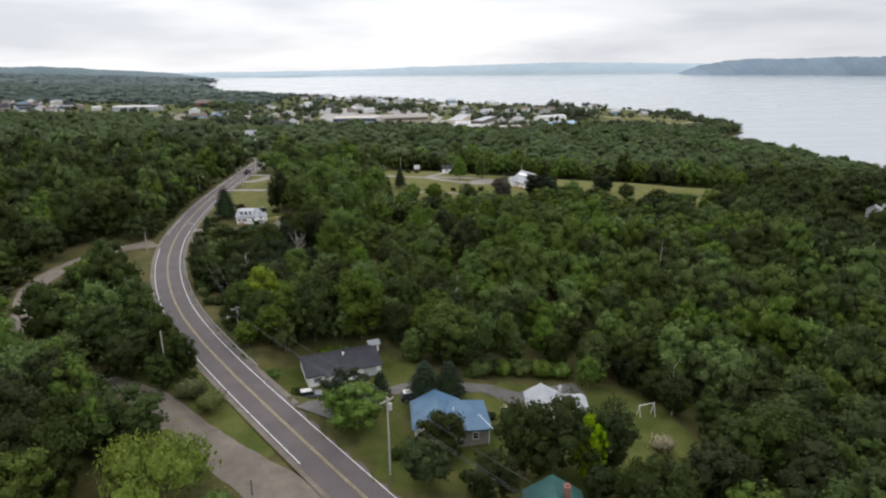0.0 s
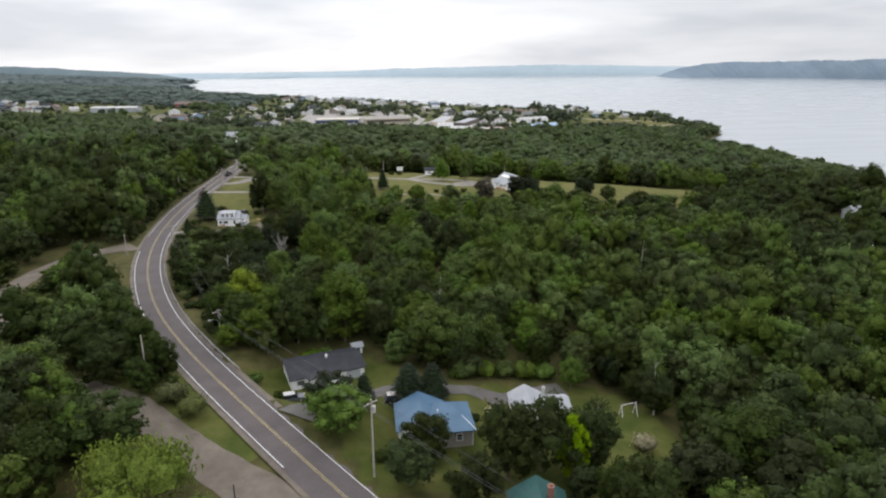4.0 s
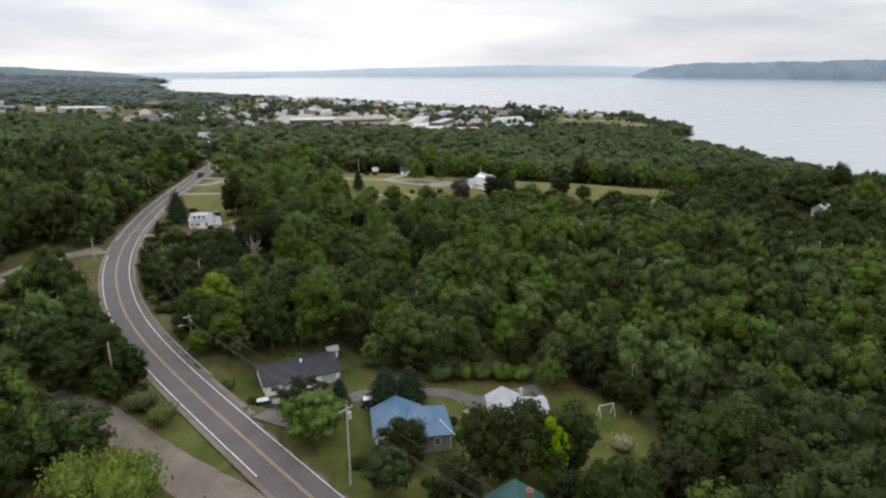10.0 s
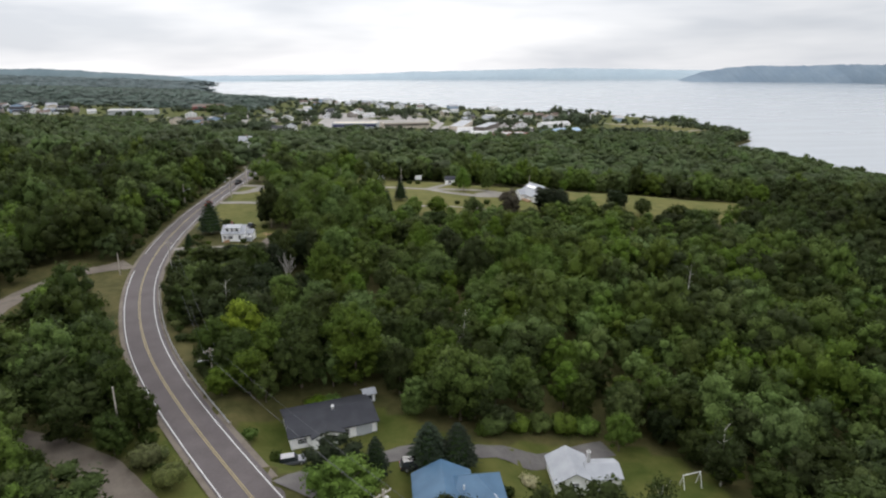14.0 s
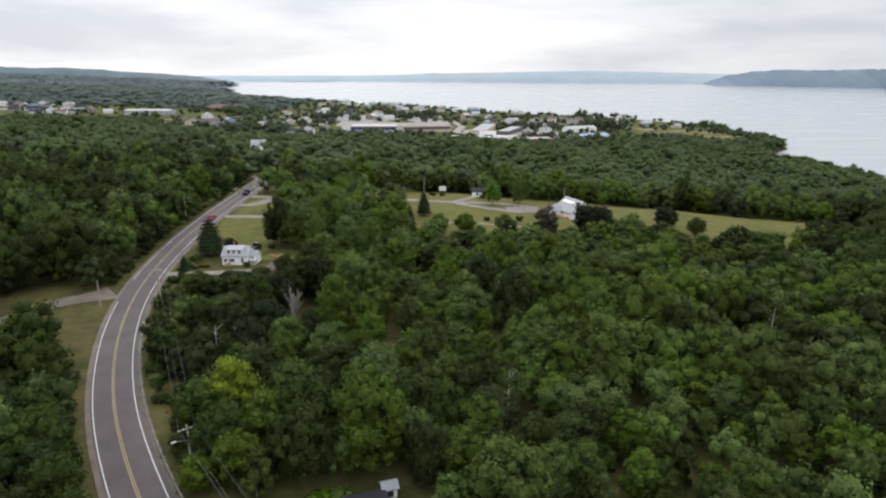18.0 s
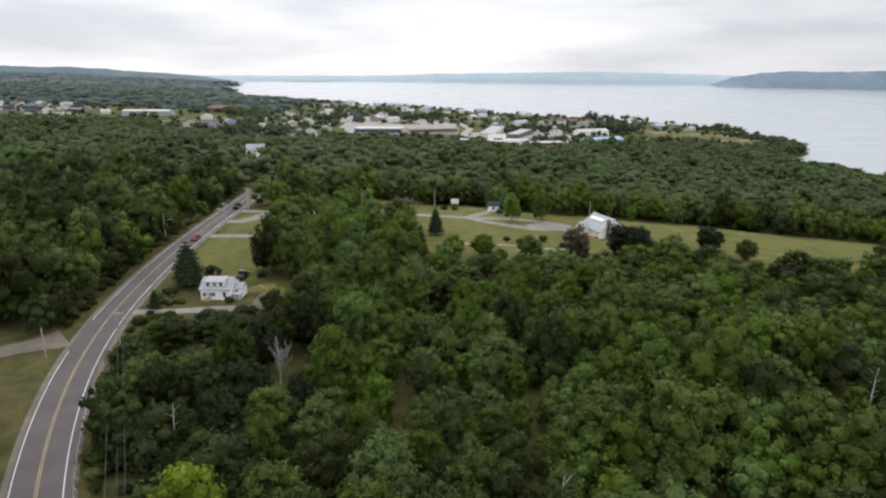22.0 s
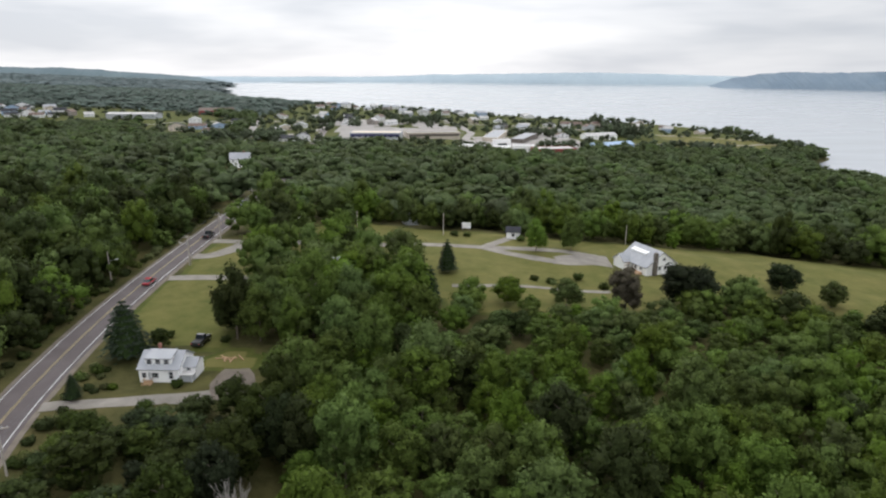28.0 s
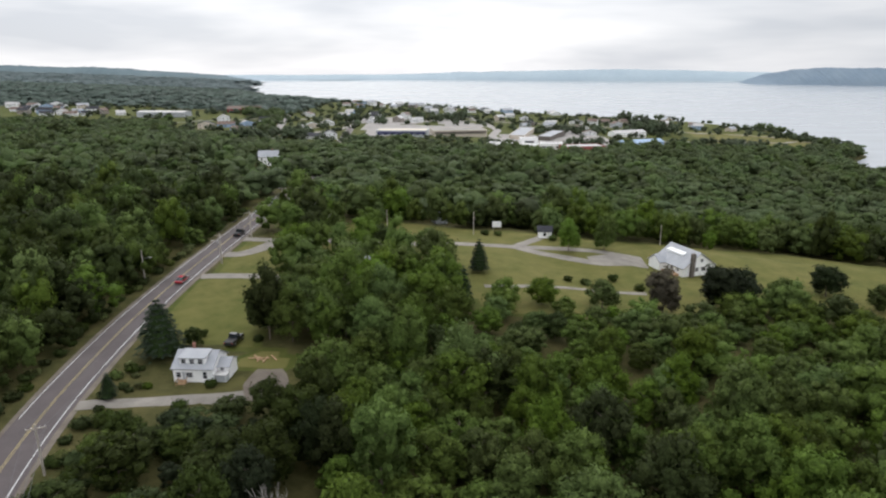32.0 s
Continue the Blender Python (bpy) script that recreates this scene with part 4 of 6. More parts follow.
for kind, x, y, h, w, label in (
        ("yellow", -25.4, 136.5, 11.5, 4.4, "pale yellow-green tree beside the road bend"),
        ("green", -4.0, 90.9, 7.2, 4.9, "round bright green shrub tree beside the road"),
        ("deep", -5.8, 98.0, 6.4, 3.9, "dark green bushy tree in front of a bungalow"),
        ("dark", -3.2, 98.0, 4.2, 2.2, "dark green bushy tree in front of a bungalow"),
        ("dark", 8.4, 86.2, 8.2, 3.9, "dark tree close to a blue-roofed house"),
        ("dark", 5.4, 77.4, 7.2, 3.8, "grey-green bushy tree by a utility pole"),
        ("green", 13.3, 115.5, 13.5, 5.8, "tall full tree behind a gravel driveway"), ("green", 38.6, 110.0, 7.0, 2.6, "slim tree at the end of a hedge"),
        ("dark", 19.6, 80.8, 11.4, 4.9, "large leafy tree on a lawn"), ("dark", 25.0, 81.8, 12.0, 5.6, "large leafy tree on a lawn"), ("dark", 32.6, 82.0, 10.8, 4.2, "large dark tree on a lawn"),
        ("yellow", 28.6, 79.4, 10.6, 2.3, "young light green tree on a lawn"),
        ("dark", 46.0, 76.4, 9.0, 5.6, "large dark tree at a lawn's edge"), ("dark", 54.8, 80.5, 13.0, 6.6, "large dark tree at a lawn's edge"), ("dark", 62.0, 86.0, 11.0, 5.6, "large dark tree at a lawn's edge"),
        ("dark", 51.4, 101.0, 8.6, 3.2, "slender grey-green tree at a lawn's edge"),
        ("dark", -39.2, 113.4, 10.6, 3.8, "dark roadside tree on the inside of a bend"), ("dark", -34.8, 108.8, 8.8, 3.0, "dark roadside tree on the inside of a bend"), ("dark", -36.8, 104.6, 6.4, 3.0, "dark roadside tree on the inside of a bend"), ("dark", -43.4, 108.8, 9.2, 4.2, "dark roadside tree on the inside of a bend"), ("dark", -44.6, 121.5, 10.8, 4.6, "dark roadside tree on the inside of a bend"),
        ("green", -54.0, 106.6, 9.2, 5.4, "broad green tree beside a gravel side road"), ("dark", -50.0, 116.4, 11.0, 5.0, "dark tree beside a gravel side road"),
        ("dark", -37.2, 88.4, 9.6, 6.4, "broad dark tree beside a gravel side road"), ("dark", -45.2, 79.0, 11.0, 4.8, "tall dark tree behind a willow"), ("dark", -50.5, 86.0, 9.4, 4.6, "tall dark tree behind a willow"),
        ("dark", -24.2, 125.0, 10.0, 4.3, "dark roadside tree beside a utility pole"), ("green", -21.0, 121.2, 8.6, 3.9, "green roadside tree beside a utility pole"), ("dark", -28.6, 131.5, 9.4, 4.0, "dark roadside tree behind a guard rail"),
        ("green", -25.6, 119.6, 5.2, 2.6, "small green roadside tree behind a guard rail"),
        ("dark", -34.3, 195.0, 4.2, 3.2, "low dark thicket tree near a gravel drive"), ("dark", -39.0, 197.0, 3.6, 3.0, "low dark thicket tree near a gravel drive"), ("dark", -38.4, 191.5, 4.4, 3.4, "low dark thicket tree near a gravel drive"),
        ("dark", -33.0, 189.0, 4.8, 3.4, "low dark thicket tree near a gravel drive"), ("dark", -46.5, 195.6, 2.8, 2.6, "low dark thicket tree near a gravel drive"), ("dark", -42.5, 192.6, 3.4, 3.0, "low dark thicket tree near a gravel drive"),
        ("brown", 48.4, 247.5, 11.0, 4.4, "brown-grey thin-leaved tree beside a white bungalow"),
        ("deep", 62.7, 249.5, 11.2, 6.2, "broad dark tree in front of a white bungalow"), ("deep", 67.5, 251.0, 9.6, 4.8, "broad dark tree in front of a white bungalow"),
        ("green", 12.7, 249, 6.6, 3.6, "young tree at the edge of a lawn"), ("green", 21.5, 250, 6.6, 3.8, "young tree at the edge of a lawn"),
        ("green", 34.9, 248.5, 6.6, 4.0, "young tree at the edge of a lawn"), ("green", 25.4, 244.5, 4.2, 2.4, "small tree at the edge of a lawn"),
        ("bright", 36.7, 291.2, 9.6, 3.5, "roadside tree beside a gravel loop"), ("green", 47.6, 293.2, 11.0, 4.0, "full green tree beside a gravel loop"),
        ("green", -21.2, 295, 10.4, 4.8, "tall green tree by the long driveway"), ("dark", -17.5, 287.5, 7.6, 3.8, "dark tree by the long driveway"),
        ("green", -43.8, 300, 8.6, 3.6, "leafy tree by the road verge"), ("dark", -38, 297.5, 8.0, 4.6, "dark leafy tree by the road verge"), ("green", -33, 298, 8.4, 3.4, "leafy tree by the road verge"),
        ("green", -3.8, 284.5, 7.6, 4.2, "leafy tree by the long driveway"), ("green", -26.5, 325, 9.6, 4.4, "round tree behind a small house"), ("dark", -41, 312, 8.2, 4.0, "dark round tree by the road"),
        ("green", 78, 253, 6.8, 3.4, "tree at the edge of a field"), ("deep", 92.4, 258, 8.4, 4.8, "spreading tree at the edge of a field"), ("green", 99.5, 249, 6.6, 3.4, "tree at the edge of a field"),
        ("dark", -34.6, 201.6, 3.6, 3.4, "dark bushy tree at a gravel drive"), 
        ("dark", -47.6, 224.5, 4.0, 1.7, "small tree beside a white cottage"), ("deep", -36.2, 233, 7.0, 3.8, "dark tree at the edge of a mown field")):
    tree_at(kind, x, y, h, w, label)
for x, y, h, w, label in ((7.1, 102.3, 7.2, 3.6, "dark dense spruce behind a blue-roofed house"), (11.3, 102.5, 7.0, 3.4, "dark dense spruce behind a blue-roofed house"), (-0.4, 99.2, 6.0, 2.2, "small dark spruce in a yard"),
                          (8.8, 270.0, 8.8, 3.0, "single spruce on a lawn"), (3.4, 247, 9.6, 2.6, "tall dark spruce at the edge of woods"), (-51.8, 220.3, 10.6, 4.5, "tall dark evergreen beside a white cottage")):
    tree_at("spruce", x, y, h, w, label)


def willow(x, y, h, w, label):
    """A weeping crown: pale strands hanging from a dome."""
    rng = np.random.default_rng(77)
    root = new("willow_tree")
    root.location = (x, y, gz(x, y) - 0.1)
    new("trunk", trunk_mesh("trunk", rng, h, 0.35, M["bark"])).parent = root
    n = 13
    an, out = rng.uniform(0, 6.28, n), np.sqrt(rng.uniform(0, 1, n)) * w * 0.75
    centres = np.stack([np.cos(an) * out, np.sin(an) * out, h * (0.8 - 0.3 * (out / w) ** 2)], 1)
    radii = w * rng.uniform(0.26, 0.4, n)
    lv, lf = leaf_cards(rng, centres, radii, 3600, 0.26)
    q = lv.reshape(-1, 4, 3)
    q[:, 2, 2] -= 0.45
    cv, cf = lump(rng, centres, radii, 0.8)
    new("crown", crown_mesh("crown", q.reshape(-1, 3), lf, cv, cf, M["leaf_willow"], M["leaf_willow"])).parent = root
    return tagged(root, label, "tree")


willow(-29.8, 75.6, 7.4, 8.2, "pale yellow-green willow tree beside a gravel side road")


def dead_tree(x, y, h, label, seed):
    """A bare tree: a forked trunk, and branches that divide into fine upright twigs."""
    rng = np.random.default_rng(seed)
    root = new("dead_tree")
    root.location = (x, y, gz(x, y) - 0.2)
    fork = Vector((0.1, 0, h * 0.36))
    bm = bmesh.new()
    limb(bm, (0, 0, -0.5), fork, 0.19, 0.14)
    part("trunk", bm, M["dead_wood"], root)

    def grow(bm, a, d, length, thick, depth):
        b = a + d * length
        limb(bm, a, b, thick, thick * 0.6, 5 if depth > 1 else 4)
        if depth:
            for k in range(3 if depth > 1 else 4):
                turn = Vector((rng.uniform(-1, 1), rng.uniform(-1, 1), rng.uniform(0.1, 0.9)))
                grow(bm, a.lerp(b, rng.uniform(0.45, 1.0)), (d * 1.1 + turn * 0.75).normalized(), length * rng.uniform(0.5, 0.72), thick * 0.52, depth - 1)

    for n in range(7):
        bm = bmesh.new()
        an, lean = n * 2.4 + rng.uniform(-.3, .3), rng.uniform(0.15, 0.6)
        d = Vector((math.cos(an) * lean, math.sin(an) * lean, 1)).normalized()
        grow(bm, fork + Vector((0, 0, -h * 0.02 * n)), d, h * rng.uniform(0.22, 0.32), 0.085, 3)
        part("branch", bm, M["dead_wood"], root)
    return tagged(root, label, "tree")


dead_tree(-22.5, 174.9, 11, "bare grey dead tree above green woodland", 5)
dead_tree(-29.5, 160, 8.6, "bare pale dead tree among green trees", 8)
dead_tree(14, 133, 10.5, "bare pale forked tree among green trees", 9)


def shrub(x, y, r, h, leaf, label, name="shrub", seed=0):
    rng = np.random.default_rng(seed + int(abs(x * 10)))
    root = new(name)
    root.location = (x, y, gz(x, y) - 0.1)
    n = 6
    an = np.arange(n) * 1.05
    centres = np.stack([np.cos(an) * r * 0.42, np.sin(an) * r * 0.42, h * rng.uniform(0.4, 0.6, n)], 1)
    radii = np.full(n, 0.5) * min(r, h) * rng.uniform(0.85, 1.15, n)
    lv, lf = leaf_cards(rng, centres, radii, 260, 0.2)
    cv, cf = lump(rng, centres, radii, 0.88)
    new("foliage", crown_mesh("foliage", lv, lf, cv, cf, leaf, leaf)).parent = root
    return tagged(root, label, "shrub")


M["leaf_tan"] = leaf_surface("leaf_tan", (0.30, 0.27, 0.14), (0.46, 0.41, 0.24))
shrub(43.9, 88.9, 2.3, 2.6, M["leaf_tan"], "round tan flowering shrub on a lawn")
for x, y in ((18.6, 112.6), (22.4, 114.0), (26.6, 114.8), (30.8, 115.2), (34.6, 115.0)):
    shrub(x, y, 2.9, 3.2, M["leaf"], "thick green hedge bush along a driveway")
shrub(-10.8, 121.0, 2.6, 1.8, M["leaf_bright"], "low pale green hedge behind a bungalow")
shrub(-8.0, 121.6, 2.2, 1.6, M["leaf_bright"], "low pale green hedge behind a bungalow")
shrub(-21.0, 73.5, 3.2, 3.6, M["leaf_bright"], "bright green bush beside a willow")
shrub(21.5, 100.5, 1.6, 1.8, M["leaf_tan"], "pale round shrub beside a grey garage")
M["leaf_olive"] = leaf_surface("leaf_olive", (0.098, 0.112, 0.034), (0.140, 0.155, 0.050))
for n, (x, y, r, h) in enumerate(((-56, 212, 1.2, 1.2), (-53.5, 209, 0.9, 0.9), (-54.5, 214.5, 1.4, 1.3), (-50, 209.3, 0.8, 0.8), (-42.6, 203.2, 1.3, 1.2), (-39.8, 209.3, 1.0, 1.4), (-47.5, 229, 1.0, 1.5),
                                  (31, 266, 1.3, 1.2), (35, 264.5, 1.8, 1.4), (40, 263, 1.6, 1.5), (43, 268, 1.7, 2.1), (48, 262, 1.6, 1.5), (34, 301.5, 1.6, 1.8), (-36.8, 227.5, 1.0, 1.0),
                                  (14, 309, 1.6, 1.5), (18, 308, 1.5, 1.4), (1.8, 83.5, 1.3, 1.3), (-15, 105.5, 1.5, 1.2), (-19.5, 110, 1.6, 1.3), (-9.5, 99.8, 1.2, 1.1), (17.5, 96, 1.0, 1.0), (11.5, 79.5, 1.5, 1.2),
                                  (-31.5, 101.6, 2.8, 3.4), (-27.0, 97.0, 2.9, 3.8), (-37, 106.8, 2.0, 3.0), (-45, 97, 2.0, 2.4), (-48, 95, 2.2, 2.8))):
    shrub(x, y, r, h, M["leaf_olive"] if 21 < n < 24 else M["leaf_dark"] if n % 3 else M["leaf"], "low green shrub on rough grass", seed=n)

# rough growth in the cottage yard
YARD = np.random.default_rng(72)
for _ in range(34):
    x, y = float(YARD.uniform(-57, -37)), float(YARD.uniform(205.5, 228))
    if inside(np.array([x]), np.array([y]), HOUSE_LAWN)[0] and not near_ribbon(np.array([x]), np.array([y]), 1.0)[0] and abs(x + 42) > 6.5:
        shrub(x, y, float(YARD.uniform(0.4, 1.1)), float(YARD.uniform(0.4, 1.0)), M["leaf_olive"] if YARD.random() < 0.5 else M["leaf_dark"], "low rough bush in a cottage yard", seed=_)
tree_at("spruce", -54.4, 205.9, 4.4, 1.5, "small dark spruce at a gravel drive")
# scrub along both edges of the road
SCRUB = np.random.default_rng(71)
for y0, y1, step, near, far, label in ((126, 168, 1.5, 6.2, 10.0, "low dark scrub bush on the road bank"), (162, 201, 0.5, 6.0, 14.5, "low dark scrub bush on the road bank"), (192, 330, 3.2, -7.6, -6.0, "low dark scrub bush at the wood's edge"), (100, 186, 3.6, -7.4, -5.8, "low dark scrub bush at the wood's edge")):
    for y in np.arange(y0, y1, step):
        o, yy = SCRUB.uniform(near, far), float(y + SCRUB.uniform(-1, 1))
        x = float(np.interp(yy, RYS, RXS) + o * math.hypot(1, np.interp(yy, RYS, SLOPE)))
        if not near_ribbon(np.array([x]), np.array([yy]), 1.4)[0] and not inside(np.array([x]), np.array([yy]), JUNCTION)[0]:
            shrub(x, yy, float(SCRUB.uniform(0.9, 2.1)), float(SCRUB.uniform(0.8, 2.1)), M["leaf_dark"] if SCRUB.random() < 0.7 else M["leaf_olive"], label, seed=int(y))


# ---- buildings ----
M.update({
    "roof_grey": surface("roof_grey", (0.26, 0.27, 0.29), (0.33, 0.34, 0.36), 2.5, 0.7, 0.06, 0.01),
    "roof_dark": surface("roof_dark", (0.018, 0.019, 0.025), (0.032, 0.033, 0.040), 2.0, 0.85, 0.12, 0.01),
    "roof_blue": surface("roof_blue", (0.034, 0.090, 0.160), (0.056, 0.126, 0.208), 3.0, 0.5, 0.05, 0.005),
    "roof_teal": surface("roof_teal", (0.022, 0.080, 0.074), (0.034, 0.108, 0.098), 2.0, 0.6, 0.08, 0.005),
    "roof_brown": surface("roof_brown", (0.12, 0.085, 0.07), (0.18, 0.13, 0.11), 2.0, 0.85, 0.1),
    "roof_pale": surface("roof_pale", (0.38, 0.37, 0.36), (0.48, 0.47, 0.46), 4.0, 0.7, 0.05),
    "tan_siding": surface("tan_siding", (0.23, 0.20, 0.175), (0.29, 0.26, 0.23), 1.5, 0.8, 0.06),
    "beige_wall": surface("beige_wall", (0.50, 0.44, 0.36), (0.60, 0.53, 0.45), 5.0, 0.85, 0.05),
    "grey_siding": surface("grey_siding", (0.36, 0.38, 0.40), (0.44, 0.46, 0.48), 1.5, 0.8, 0.05),
    "red_wall": surface("red_wall", (0.22, 0.05, 0.045), (0.30, 0.08, 0.07), 3.0, 0.85, 0.08),
    "blue_wall": surface("blue_wall", (0.24, 0.34, 0.48), (0.32, 0.42, 0.56), 3.0, 0.7, 0.05),
    "navy": surface("navy", (0.03, 0.035, 0.10), (0.05, 0.055, 0.14), 3.0, 0.6, 0.05),
    "brick": surface("brick", (0.20, 0.09, 0.065), (0.28, 0.13, 0.10), 0.5, 0.9, 0.15, 0.01),
    "stone_dark": surface("stone_dark", (0.10, 0.085, 0.075), (0.16, 0.14, 0.12), 0.6, 0.9, 0.15, 0.01),
    "raw_wood": surface("raw_wood", (0.32, 0.20, 0.11), (0.42, 0.28, 0.17), 0.8, 0.85, 0.12, 0.005),
    "white_trim": surface("white_trim", (0.70, 0.70, 0.70), (0.78, 0.78, 0.78), 0.6, 0.55, 0.03),
    "steel": surface("steel", (0.40, 0.41, 0.42), (0.50, 0.51, 0.52), 0.8, 0.45, 0.06, metal=0.7),
    "dark_metal": surface("dark_metal", (0.05, 0.05, 0.055), (0.08, 0.08, 0.085), 0.5, 0.6, 0.1),
    "rubber": surface("rubber", (0.02, 0.02, 0.02), (0.035, 0.035, 0.035), 0.3, 0.8, 0.1),
    "town_white": surface("town_white", (0.62, 0.63, 0.64), (0.76, 0.76, 0.76), 4.0, 0.7, 0.05),
    "pale_lot": surface("pale_lot", (0.22, 0.205, 0.19), (0.30, 0.28, 0.26), 12.0, 0.95, 0.06),
})


def glass(name, tint):
    m = bpy.data.materials.new(name)
    m.use_nodes = True
    b = m.node_tree.nodes["Principled BSDF"]
    b.inputs["Base Color"].default_value, b.inputs["Roughness"].default_value = (*tint, 1), 0.06
    return m


M["glass"] = glass("glass", (0.02, 0.025, 0.03))


def paint(name, colour, rough=0.25):
    m = surface(name, colour, tuple(c * 1.15 for c in colour), 0.8, rough, 0.03)
    m.node_tree.nodes["Principled BSDF"].inputs["Coat Weight"].default_value = 0.2
    return m


def box(bm, x0, x1, y0, y1, z0, z1, m=None):
    c = [bm.verts.new((m @ Vector(p)) if m else p) for p in ((x0, y0, z0), (x1, y0, z0), (x1, y1, z0), (x0, y1, z0), (x0, y0, z1), (x1, y0, z1), (x1, y1, z1), (x0, y1, z1))]
    for f in ((0, 3, 2, 1), (4, 5, 6, 7), (0, 1, 5, 4), (1, 2, 6, 5), (2, 3, 7, 6), (3, 0, 4, 7)):
        bm.faces.new([c[k] for k in f])


def box_part(name, x0, x1, y0, y1, z0, z1, material, parent, label="", m=None):
    bm = bmesh.new()
    box(bm, x0, x1, y0, y1, z0, z1, m)
    return part(name, bm, material, parent, label)


def building(name, x, y, turn, label, category="house", group="", z=None):
    ob = new(name)
    ob.matrix_world = pose(x, y, gz(x, y) if z is None else z, 0, 0, turn)
    return tagged(ob, label, category, group)


def gable(parent, cx, cy, w, d, eave, ridge, wall, roof, along="x", over=0.35, base=-1.2, thick=0.16, wall_label="", roof_label=""):
    """Walls with pointed ends and a two-slope roof; the ridge runs along the local x or y."""
    r = pose(cx, cy, 0, 0, 0, 0 if along == "x" else 90)
    if along == "y":
        w, d = d, w
    bm = bmesh.new()
    prof = [(-d / 2, base), (d / 2, base), (d / 2, eave), (0, ridge), (-d / 2, eave)]
    rows = [[bm.verts.new(r @ Vector((s * w / 2, a, b))) for a, b in prof] for s in (-1, 1)]
    bm.faces.new(rows[0][::-1])
    bm.faces.new(rows[1])
    for k in range(5):
        bm.faces.new((rows[0][k], rows[0][(k + 1) % 5], rows[1][(k + 1) % 5], rows[1][k]))
    part("wall", bm, wall, parent, wall_label)
    slope = (ridge - eave) / (d / 2)
    e, lo = d / 2 + over, eave - slope * over
    bm = bmesh.new()
    prof = [(-e, lo + 0.03), (0, ridge + 0.03), (e, lo + 0.03), (e, lo + 0.03 + thick), (0, ridge + 0.03 + thick), (-e, lo + 0.03 + thick)]
    rows = [[bm.verts.new(r @ Vector((s * (w / 2 + over), a, b))) for a, b in prof] for s in (-1, 1)]
    for quad in ((0, 1, 4, 5), (1, 2, 3, 4)):
        bm.faces.new([rows[0][k] for k in quad])
        bm.faces.new([rows[1][k] for k in quad][::-1])
    for k in range(6):
        bm.faces.new((rows[0][k], rows[1][k], rows[1][(k + 1) % 6], rows[0][(k + 1) % 6]))
    bmesh.ops.recalc_face_normals(bm, faces=bm.faces)
    return part("roof", bm, roof, parent, roof_label)


WINDOWS = {}


def window(parent, x, y, z, w, h, facing=-90, name="window", frame_mat=None, bars=True):
    """A framed window standing proud of a wall; facing is the way it looks, in degrees from +x."""
    key = (round(w, 2), round(h, 2), bars)
    if key not in WINDOWS:
        bm = bmesh.new()
        t = min(0.10, w * 0.12)
        for a in ((-w / 2, -w / 2 + t, -h / 2, h / 2), (w / 2 - t, w / 2, -h / 2, h / 2), (-w / 2 + t, w / 2 - t, h / 2 - t, h / 2), (-w / 2 + t, w / 2 - t, -h / 2, -h / 2 + t)):
            box(bm, a[0], a[1], -0.09, 0.03, a[2], a[3])
        if bars:
            box(bm, -w / 2 + t, w / 2 - t, -0.06, 0.02, -0.03, 0.03)
        me = bpy.data.meshes.new("window")
        bm.to_mesh(me)
        bm.free()
        me.materials.append(M["white_trim"])
        bm = bmesh.new()
        box(bm, -w / 2 + t, w / 2 - t, -0.035, 0.0, -h / 2 + t, h / 2 - t)
        mp = bpy.data.meshes.new("pane")
        bm.to_mesh(mp)
        bm.free()
        mp.materials.append(M["glass"])
        WINDOWS[key] = (me, mp)
    me, mp = WINDOWS[key]
    ob = new(name, me)
    ob.parent = parent
    ob.matrix_local = pose(x, y, z, 0, 0, facing + 90)
    p = new("pane", mp)
    p.parent = ob
    return ob


def chimney(parent, x, y, z0, z1, s=0.6, material=None, cap=True):
    bm = bmesh.new()
    box(bm, x - s / 2, x + s / 2, y - s / 2, y + s / 2, z0, z1)
    if cap:
        box(bm, x - s / 2 - 0.08, x + s / 2 + 0.08, y - s / 2 - 0.08, y + s / 2 + 0.08, z1, z1 + 0.12)
        box(bm, x - s / 4, x + s / 4, y - s / 4, y + s / 4, z1 + 0.12, z1 + 0.4)
    return part("chimney", bm, material or M["brick"], parent)


